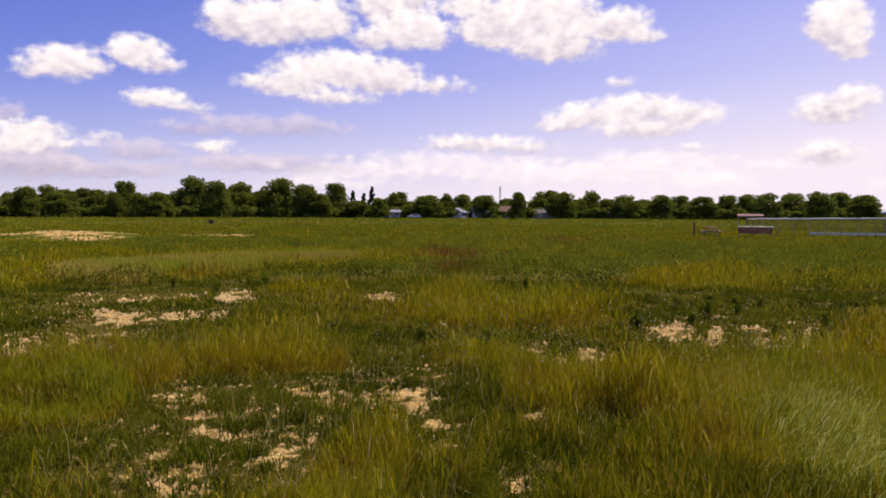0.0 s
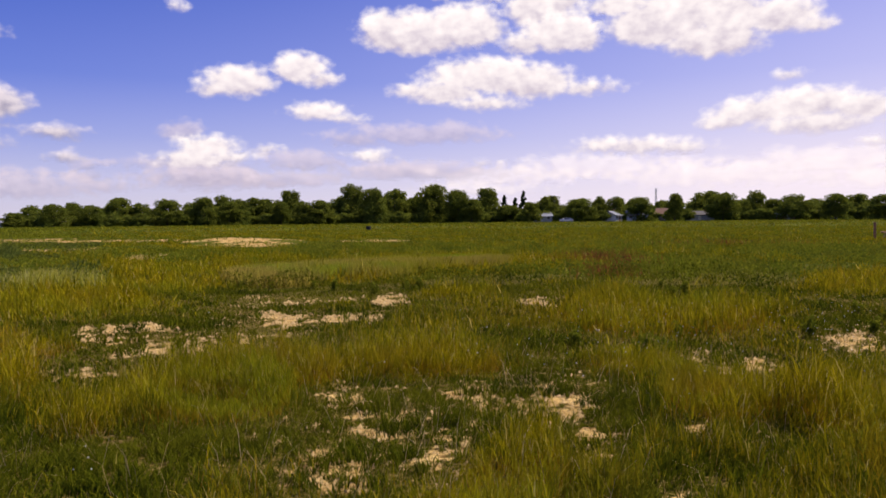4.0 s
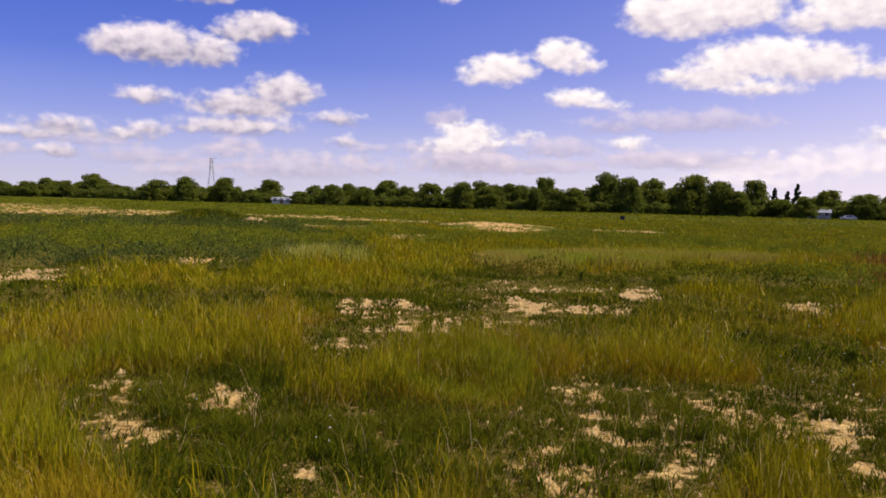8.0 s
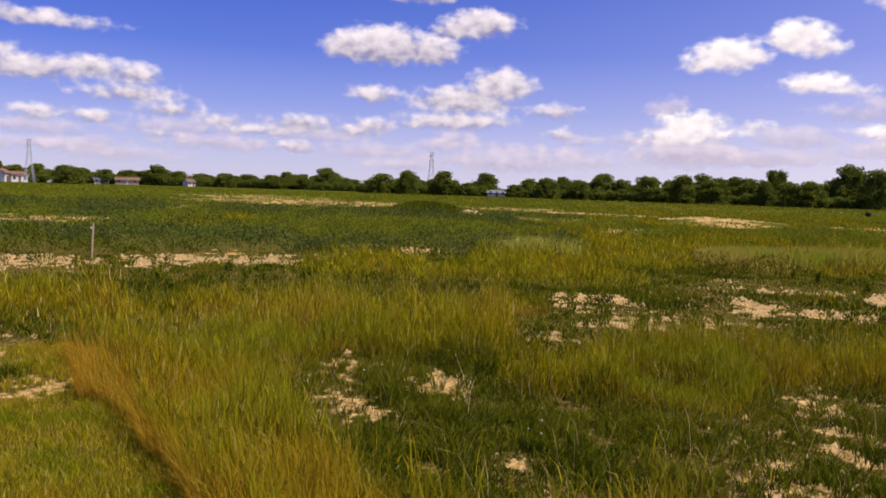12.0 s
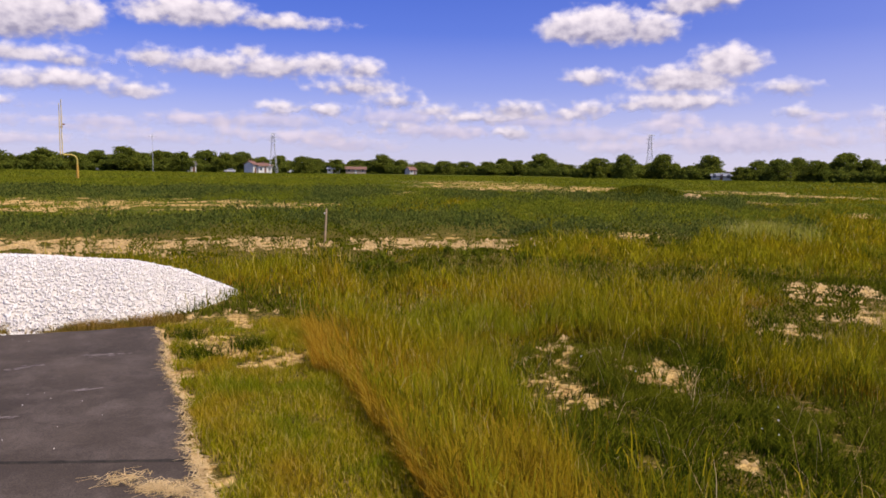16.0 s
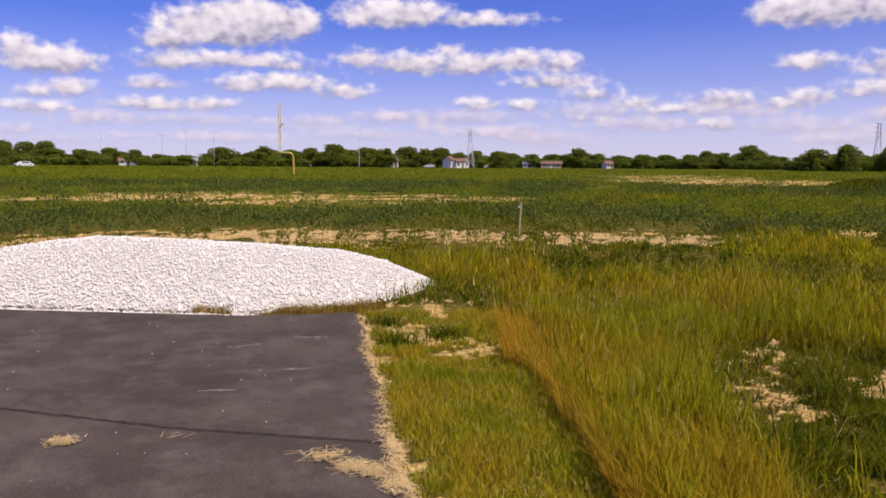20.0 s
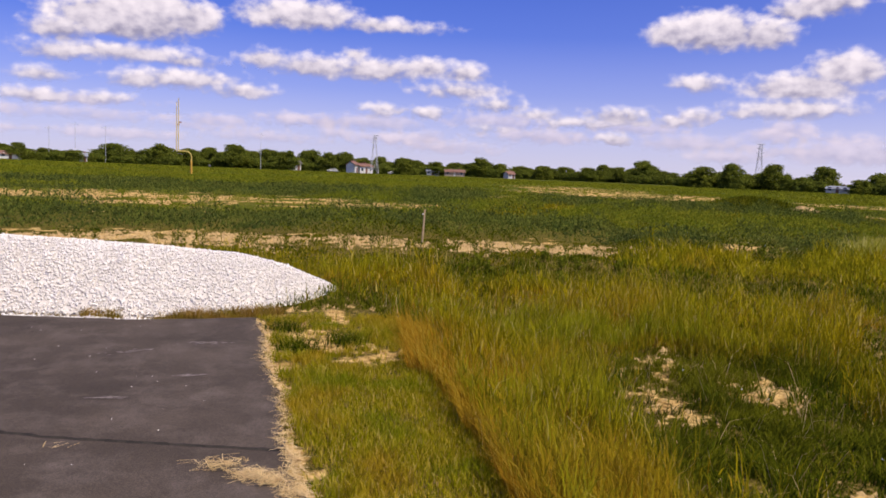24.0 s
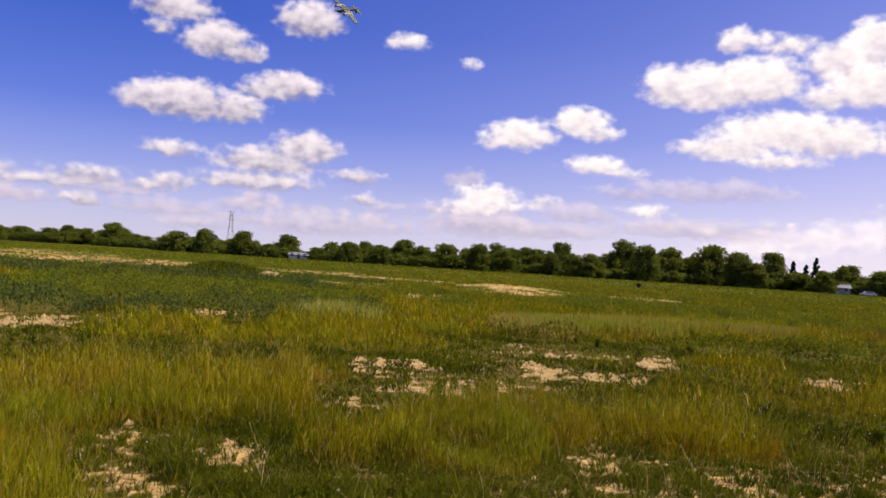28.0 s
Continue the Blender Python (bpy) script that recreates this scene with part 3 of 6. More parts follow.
def cloud(billows, mat, away, label):
    """A bank of cloud some kilometres off, bent round the horizon."""
    b = np.array(billows, float)
    grown = 1.14 + 0.52 / b[:, 2:].min(1) ** 0.8
    a0, a1 = (b[:, 0] - b[:, 2] * grown).min(), (b[:, 0] + b[:, 2] * grown).max()
    e0, e1 = (b[:, 1] - b[:, 3] * grown).min(), (b[:, 1] + b[:, 3] * grown).max()
    step = max(0.2, (a1 - a0) / 70)
    na, ne = int((a1 - a0) / step) + 2, int((e1 - e0) / step) + 2
    A, E = np.meshgrid(np.linspace(a1, a0, na), np.linspace(e0, e1, ne))
    depth, weight, rise = np.full(A.shape, -9.0), np.full(A.shape, 1e-6), np.zeros(A.shape)
    for az, el, w, h in b:
        v = (E - el) / h
        r = np.sqrt(((A - az) / w) ** 2 + np.where(v < 0, v * 1.25, v) ** 2)
        depth = np.maximum(depth, (1.12 - r) * min(w, h) ** 0.8)
        k = np.exp(-2 * r * r)
        weight, rise = weight + k, rise + k * np.clip(v, -1.2, 1.2)
    ra, re = np.radians(A), np.radians(E)
    verts = np.stack([-np.sin(ra) * np.cos(re) * away, np.cos(ra) * np.cos(re) * away, np.sin(re) * away + 1.7], -1).reshape(-1, 3)
    j, i = np.meshgrid(np.arange(ne - 1), np.arange(na - 1), indexing="ij")
    quads = np.stack([j * na + i, j * na + i + 1, (j + 1) * na + i + 1, (j + 1) * na + i], -1).reshape(-1, 4)
    inside = depth.ravel()[quads].max(1) > -0.5
    quads = quads[inside]
    me = bpy.data.meshes.new("cloud")
    me.from_pydata(verts.tolist(), [], quads.tolist())
    for name, f in (("depth", depth), ("rise", rise / weight)):
        me.attributes.new(name, "FLOAT", "POINT").data.foreach_set("value", f.ravel().astype(np.float32))
    flat = np.stack([A, E * 1.35], -1).reshape(-1, 2).astype(np.float32)
    me.uv_layers.new(name="sky").data.foreach_set("uv", flat[quads.ravel()].ravel())
    me.materials.append(mat)
    return tagged(new("cloud", me), label, "cloud", "clouds in the sky", "structure")


for n, billows in enumerate(CLOUDS_SUNNY):
    cloud(billows, CLOUD_SUNNY, 4000 + 8 * n, "white sunlit billowing cloud in the blue sky" if billows[0][2] > 2 else "small white puffy cloud in the blue sky")
for n, billows in enumerate(CLOUDS_GREY):
    cloud([(az, el, w * 1.04, h * 1.12) for az, el, w, h in billows], CLOUD, 4000 + 8 * n, "white fair-weather cloud with a lilac-grey underside" if billows[0][2] > 2 else "small puffy cloud with a grey underside")
for n, billows in enumerate(CLOUDS_THIN):
    cloud([(az, el, w * 1.15, h * 1.6) for az, el, w, h in billows], CLOUD_GLARE if billows[0][0] < 9 else CLOUD_THIN, 4450 + 4 * n, "thin pale cloud low over the horizon")
# flat banks of haze-pale cloud that close up towards the horizon
for n in range(18):
    az, el = -32 + n * 7.8 + 1.5 * math.sin(n * 2.9), 1.9 + 2.2 * (n * 0.618 % 1)
    cloud([(az, el, 3.6 + 1.4 * math.sin(n * 1.7), 0.4 + 0.14 * math.sin(n * 4.1)), (az + 2.2, el + 0.15, 2.2, 0.35)], CLOUD_GLARE if az < 12 else CLOUD_THIN, 4600 + 4 * n, "flat bank of hazy cloud above the horizon")
# unseen glowing clouds added overhead and behind for whiter fill, clear of the sun
for k in range(52):
    az, el = 137.5 * k % 360 - 180, 26 + 54 * ((k * 0.618) % 1)
    if abs(az - SUN_AZ) * math.cos(radians(el)) > 22 or abs(el - SUN_EL) > 18:
        w, h = (9 + 5 * math.sin(k * 2.1)) / math.cos(radians(min(el, 70))), 4.5 + 1.5 * math.sin(k * 1.3)
        cloud([(az, el, w * 0.6, h), (az + w * 0.5, el - 0.5, w * 0.5, h * 0.7), (az - w * 0.45, el - 1, w * 0.5, h * 0.6)], CLOUD, 3600 - 6 * k, "added unseen glowing cloud overhead for whiter fill light")


# ---- pavement ----
def build_path():
    bm = bmesh.new()
    xs = np.linspace(-8.4, 7.0, 180)
    edge = [(x, float(path_edge(x)) + 0.025 * math.sin(x * 23) + 0.03 * noise.noise((x * 4, 0, 0)), 0) for x in xs]
    far = [(float(path_end(y)) + 0.012 * math.sin(y * 11), y, 0) for y in np.linspace(-7.0, edge[0][1] - 0.05, 60)]
    outline = [(7.0, -7.0, 0)] + far + edge
    top = [bm.verts.new((x, y, 0.035)) for x, y, z in outline]
    low = [bm.verts.new((x * 1.003, y + (0.02 if n > 60 else 0), -0.06)) for n, (x, y, z) in enumerate(outline)]
    bm.faces.new(top)
    for n in range(len(top)):
        k = (n + 1) % len(top)
        bm.faces.new((top[n], low[n], low[k], top[k]))
    bmesh.ops.recalc_face_normals(bm, faces=bm.faces)
    bmesh.ops.triangulate(bm, faces=bm.faces)
    path = tagged(part("pavement", bm, ASPHALT), "dark asphalt path with a ragged broken edge", "pavement", kind="structure")
    # the joint between two lanes of asphalt: a low ragged ridge
    bm = bmesh.new()
    ys = np.linspace(-7, 0.92, 260)
    ring = []
    for y in ys:
        x = float(np.interp(y, [-7, -3, -1.37, -0.3, 0.92], [-8.3, -6.45, -5.6, -4.97, -4.42])) + 0.012 * noise.noise((y * 9, 3, 0))
        h, w = 0.009 + 0.007 * noise.noise((y * 17, 0, 5)), 0.011 + 0.006 * noise.noise((y * 7, 9, 0))
        ring.append([bm.verts.new(p) for p in ((x - w, y, 0.0345), (x - w * 0.2, y, 0.037 + max(h, 0)), (x + w * 1.3, y, 0.0345))])
    for a, b in zip(ring, ring[1:]):
        for q in (0, 1):
            bm.faces.new((a[q], b[q], b[q + 1], a[q + 1]))
    part("seam", bm, surface("bitumen", (0.035, 0.027, 0.02), (0.016, 0.012, 0.009), 20, 0.9), path, "rough dark joint in the asphalt")
    # scuffs of pale dust ground into the surface
    m, n, l, p = material("pale_scuff", 0.9)
    p.inputs["Base Color"].default_value = (0.19, 0.155, 0.14, 1)
    for x, y, turn, length, width in ((-5.74, -0.05, 82, 0.34, 0.05), (-7.3, 0.7, 85, 0.55, 0.07), (-7.1, 0.1, 100, 0.5, 0.05), (-7.0, -1.9, 80, 0.12, 0.05), (-6.2, 0.5, 88, 0.2, 0.03)):
        bm = bmesh.new()
        for _ in range(26):
            u, v = rng.normal(0, 0.2) * length, rng.normal(0, 0.5) * width
            bmesh.ops.create_circle(bm, cap_ends=True, segments=6, radius=float(rng.uniform(0.004, 0.016)), matrix=pose(u, v, float(rng.uniform(0, 0.001))) @ Matrix.Diagonal((2.2, 0.7, 1, 1)))
        ob = part("scuff_mark", bm, m, path)
        ob.matrix_world = pose(x, y, 0.0395, 0, 0, turn)
    # loose pale grit
    bm = bmesh.new()
    for _ in range(60):
        r = float(rng.uniform(0.002, 0.005))
        bmesh.ops.create_icosphere(bm, subdivisions=1, radius=r, matrix=pose(float(rng.uniform(-8.3, -3.4)), float(rng.uniform(-2.4, 0.7)), 0.036 + r * 0.4))
    tagged(part("grit", bm, STONE_BED, path), "loose pale grit on the asphalt", kind="stuff")
    return path


build_path()


# ---- heap of gravel ----
def heap_height(x, y):
    """The heap's surface over the ground; it runs along y and tapers to its tip."""
    s = np.interp(y, [-5.6, -4.6, -3.4, -2.7, -1.7, 0.0, 1.4, 2.1, 2.75], [0.0, 0.14, 0.4, 0.53, 0.65, 0.58, 0.46, 0.3, 0.0])
    mid = np.interp(y, [-5, -3, 0, 1.2, 2.8], [-12.0, -11.5, -10.8, -10.6, -10.6])
    front = np.interp(y, [-5.6, -3, -1.5, 0, 1.2, 2.0, 2.8], [-11.0, -9.95, -9.35, -8.78, -8.85, -9.5, -10.5])
    back = np.interp(y, [-5.6, -4, 0, 2, 2.8], [-12, -13.4, -12.9, -11.8, -10.7])
    u = np.where(x > mid, (x - mid) / np.maximum(front - mid, 0.05), (mid - x) / np.maximum(mid - back, 0.05))
    u = np.clip(u, 0, 1)
    return s * (1 - u ** 1.7) + 0.02 * wave(x, y, 0.35, 2.0) * (1 - u) * np.clip(s * 4, 0, 1)


def build_heap():
    heap = root("gravel_pile", (-10.8, -1.2, 0), label="low heap of white crushed limestone beside the asphalt path", category="gravel pile")
    bm = bmesh.new()
    gx, gy = np.linspace(-13.6, -8.6, 110), np.linspace(-5.7, 2.85, 180)
    X, Y = np.meshgrid(gx, gy)
    H = heap_height(X, Y)
    grid = [[bm.verts.new((X[j, i] + 10.8, Y[j, i] + 1.2, H[j, i] - 0.004 if H[j, i] > 0.012 else -0.08)) for i in range(len(gx))] for j in range(len(gy))]
    for j in range(len(gy) - 1):
        for i in range(len(gx) - 1):
            bm.faces.new((grid[j][i], grid[j][i + 1], grid[j + 1][i + 1], grid[j + 1][i]))
    for f in bm.faces:
        f.smooth = True
    part("heap_body", bm, STONE_BED, heap)
    shapes = []
    for k in range(6):
        bm = bmesh.new()
        bmesh.ops.create_icosphere(bm, subdivisions=1, radius=1)
        for v in bm.verts:
            v.co *= 1 + 0.45 * noise.noise(v.co * 1.3 + Vector((k * 7, 0, 0)))
            v.co = Vector((v.co.x, v.co.y * 0.8, v.co.z * 0.62))
        me = bpy.data.meshes.new("stone")
        bm.to_mesh(me)
        bm.free()
        me.materials.append(STONE)
        shapes.append(me)
    made = 0
    vs = [np.array([v.co[:] for v in me.vertices]) for me in shapes]
    spots = []
    while len(spots) < 22000:
        x, y = rng.uniform(-13.2, -8.5, 4000), rng.uniform(-5.5, 2.95, 4000)
        h = heap_height(x, y)
        keep = (h > 0.01) & ((x > -11.4) | (rng.random(4000) < 0.25))
        spots += list(zip(x[keep], y[keep], h[keep]))
    spots = np.array(spots[:22000])
    # stray stones that rolled off the front
    near = spots[(spots[:, 0] > -9.6)][:300]
    for x, y, h in near:
        ob = new("stone", shapes[made % 6])
        ob.parent = heap
        s = rng.uniform(0.013, 0.03)
        ob.matrix_local = Matrix.LocRotScale((x + 10.8, y + 1.2, h + s * 0.35), Euler(rng.uniform(0, 6.28, 3)), (s, s, s))
        made += 1
    n, old = len(spots), spots[-900:].copy()
    base = np.stack([vs[i % 6] for i in range(n)])
    ang = rng.uniform(0, 6.28, (n, 3))
    ca, sa = np.cos(ang), np.sin(ang)
    s = (rng.uniform(0.009, 0.021, n) * np.where(rng.random(n) < 0.05, 1.7, 1))[:, None]
    b = base * s[..., None]
    x, y, z = b[..., 0], b[..., 1], b[..., 2]
    x, y = x * ca[:, :1] - y * sa[:, :1], x * sa[:, :1] + y * ca[:, :1]
    y, z = y * ca[:, 1:2] - z * sa[:, 1:2], y * sa[:, 1:2] + z * ca[:, 1:2]
    V = np.stack([x + spots[:, :1] + 10.8, y + spots[:, 1:2] + 1.2, z + spots[:, 2:3] + 0.01], -1).reshape(-1, 3)
    faces = [tuple(p.vertices) for p in shapes[0].polygons]
    spill_y = rng.uniform(-4.6, 0.3, 900)
    spill = np.stack([path_end(spill_y) - 0.06 + rng.normal(0, 0.035, 900), spill_y, np.full(900, 0.012)], 1)
    spots[-900:] = spill
    V.reshape(n, -1, 3)[-900:] += (spill - old)[:, None]
    ob = new("broken_stone", mesh_of("broken_stone", V, faces, n, STONE))
    ob.parent = heap
    tagged(ob, "small broken white limestone pieces", kind="stuff")


build_heap()


# ---- grass ----
def blades(name, x, y, height, width, lean, mat, label, z0=None, wind=None, category="grass", bent=0.5, start=0.0, span=1.0):
    """Standing blades as one sheet of growth: five corners a blade, tapering, bending over."""
    n = len(x)
    z = relief(x, y) - 0.01 if z0 is None else z0
    a = rng.uniform(0, 2 * np.pi, n)
    side = np.stack([np.cos(a), np.sin(a), np.zeros(n)], 1) * (width / 2)[:, None]
    go = rng.uniform(0, 2 * np.pi, n) if wind is None else wind + rng.normal(0, 0.4, n)
    out = np.stack([np.cos(go), np.sin(go), np.zeros(n)], 1) * (lean * height)[:, None]
    up = np.stack([np.zeros(n), np.zeros(n), height], 1)
    p = np.stack([x, y, z], 1)
    mid = p + up * 0.55 + out * 0.3
    tip = p + up * (1 - 0.35 * np.minimum(lean, 1.5) * bent)[:, None] + out
    V = np.stack([p - side, p + side, mid + side * 0.75, mid - side * 0.75, tip], 1).reshape(-1, 3)
    me = mesh_of(name, V, [(0, 1, 2, 3), (3, 2, 4)], n, mat)
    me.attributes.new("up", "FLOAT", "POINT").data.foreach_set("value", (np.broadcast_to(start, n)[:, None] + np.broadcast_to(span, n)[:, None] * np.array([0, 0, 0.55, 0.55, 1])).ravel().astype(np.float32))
    return tagged(new(name, me), label, category, kind="stuff")


def wedges(name, x, y, height, width, lean, mat, label, category="grass", lift=0.0):
    """Growth further off: one three-cornered blade each."""
    n = len(x)
    z = relief(x, y) - 0.02 + lift
    a, go = rng.uniform(0, 2 * np.pi, n), rng.uniform(0, 2 * np.pi, n)
    side = np.stack([np.cos(a), np.sin(a), np.zeros(n)], 1) * (width / 2)[:, None]
    p = np.stack([x, y, z], 1)
    tip = p + np.stack([np.cos(go) * lean * height, np.sin(go) * lean * height, height], 1)
    V = np.stack([p - side, p + side, tip], 1).reshape(-1, 3)
    me = mesh_of(name, V, [(0, 1, 2)], n, mat)
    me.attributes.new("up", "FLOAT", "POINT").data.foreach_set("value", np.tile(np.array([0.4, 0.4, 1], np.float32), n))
    return tagged(new(name, me), label, category, kind="stuff")


def spread(count, r0, r1, a0=-40.0, a1=114.0):
    """Points evenly strewn over a ring of the field."""
    r = np.sqrt(rng.uniform(r0 * r0, r1 * r1, count))
    a = np.radians(rng.uniform(a0, a1, count))
    return -np.sin(a) * r, np.cos(a) * r


def on_field(x, y):
    """Beyond the mown verge, off the asphalt and off the heap."""
    return ((y > tall_edge(x)) | (x < -9.0)) & ((heap_height(x, y) < 0.03) | (x > -8.6) | (x < -13.0)) & ~((x > path_end(y) - 0.5) & (y < np.where(x < -8.4, 1.25, path_edge(x))))


# tall golden stands and low green openings: x, y, half breadth, half depth
TALL_NEAR = [(-5.1, 2.4, 0.35, 1.1), (-3.9, 2.3, 0.45, 0.9), (-6.7, 3.5, 0.8, 1.2), (-6.7, 6.3, 1.4, 0.8), (-7.4, 5.4, 0.7, 1.2), (-7.4, 7.2, 0.9, 0.9), (-3.7, 7.1, 0.8, 0.8), 
             (-2.9, 7.6, 0.9, 0.8), (-1.9, 8.2, 1.0, 0.7), (-0.5, 4.6, 0.45, 0.7), (-3.1, 6.2, 0.6, 0.7), (1.2, 7.2, 0.4, 0.7), (2.5, 6.6, 0.5, 0.5), (4.8, 8.1, 0.8, 1.2), (0.4, 8.9, 0.6, 0.7)]
TALL_FAR = [(-9.1, 3.6, 0.4, 1.1), (-9.3, 5.9, 0.9, 1.2), (-11.5, 13.9, 1.8, 2.4), (-7.1, 8.6, 0.6, 0.7), (-12.1, 10.9, 1.4, 1.9), (-13.5, 23.8, 3.1, 4.0), (-6.8, 25.7, 3.4, 4.5), (0.5, 15.3, 0.7, 3.0),
            (2.1, 12.6, 1.1, 1.4), (-5.4, 27.5, 4.0, 3.0), (-10.0, 17.0, 1.5, 2.0), (6.5, 20, 2.5, 3.0)]
LOW = [(-2.8, 4.0, 0.5, 0.5), (-2.5, 4.8, 0.3, 0.4), (-3.7, 3.5, 0.6, 0.8), (-5.4, 4.5, 0.7, 0.6), (-11.9, 5.3, 0.5, 1.1), (-11.3, 6.8, 0.6, 1.3), (-5.2, 10.9, 1.8, 1.5), (-5.7, 17.6, 2.4, 1.8), (-3.4, 6.4, 0.3, 0.5), (-3.3, 4.8, 0.7, 0.5), (-5.2, 8.9, 1.1, 1.0),
       (-0.7, 10.3, 0.7, 1.3), (1.6, 22.8, 1.5, 4.0), (4.5, 20.7, 1.0, 2.9), (7.1, 14.7, 1.6, 2.4), (-4.6, 9.5, 1.2, 1.3), (3.6, 12.4, 0.9, 1.2), (0.2, 6.3, 0.4, 0.5)]


def nearest_of(spots, x, y):
    out = np.zeros_like(x)
    for bx, by, across, along in spots:
        d = math.hypot(bx, by)
        ux, uy = bx / d, by / d
        r2 = (((x - bx) * ux + (y - by) * uy) / along) ** 2 + (((y - by) * ux - (x - bx) * uy) / across) ** 2
        out = np.maximum(out, np.exp(-r2 * 0.7))
    return out


def stand(x, y):
    """Above 0.3: tall dry grass; under -0.12: low green weeds; between: middling meadow."""
    d, az = np.hypot(x, y), np.degrees(np.arctan2(-x, y))
    z = 1.1 * nearest_of(TALL_NEAR + TALL_FAR, x, y) - 1.1 * nearest_of(LOW, x, y)
    z = z + 0.46 * wave(x, y, 1.9, 3.0) + 0.36 * wave(x, y, 0.7, 7.0) + 0.2 * speckle(x, y, 0.3, 2.2) - 0.02
    z = z - (0.06 + 0.16 * np.clip((az - 22) / 14, 0, 1)) * np.clip((d - 11) / 6, 0, 1) * np.clip((44 - d) / 8, 0, 1) + 0.15 * np.clip((d - 38) / 8, 0, 1)
    z = z - 0.4 * np.exp(-((d - 27) / 8) ** 2) * np.clip((az - 36) / 8, 0, 1) - 0.7 * shady_belt(x, y)
    z = z + (0.45 * wave(x, y, 4.2, 1.7) + 0.25 * wave(x, y, 1.8, 5.2)) * np.clip((d - 15) / 6, 0, 1) * np.clip((60 - d) / 14, 0, 1) * np.clip((az - 36) / 8, 0, 1)
    z = z - 1.2 * np.exp(-((d - 57) / 9) ** 2 - ((az - 46.6) / 6) ** 2)
    z = z - 0.8 * np.clip((d - 44) / 10, 0, 1) * np.clip((az - 34) / 8, 0, 1)
    # olive and green drifts over the open middle of the field
    z = z + np.clip((d - 9) / 8, 0, 1) * np.clip((34 - az) / 10, 0, 1) * (0.42 * wave(x, y, 3.6, 6.6) + 0.3 * wave(x, y, 1.4, 2.9) - 0.12) * np.clip((60 - d) / 15, 0.25, 1)
    return z - 0.9 * np.exp(-((d - 46) / 7) ** 2) * np.clip((az - 60) / 10, 0, 1)


def shady_belt(x, y):
    """Where the bushy weeds stand rank and dark: long belts across the west of the field."""
    d, az = np.hypot(x, y), np.degrees(np.arctan2(-x, y))
    q = d + d * (0.09 * wave(x, y, 6.0, 4.4) + 0.05 * wave(x, y, 2.0, 1.9))
    return (((q > 19.5) & (q < 26.5)) | ((q > 40) & (q < 68) & (wave(x, y, 5.0, 8.1) > -0.45))) & (az > 36 + 5 * wave(x, y, 4.0, 3.0))


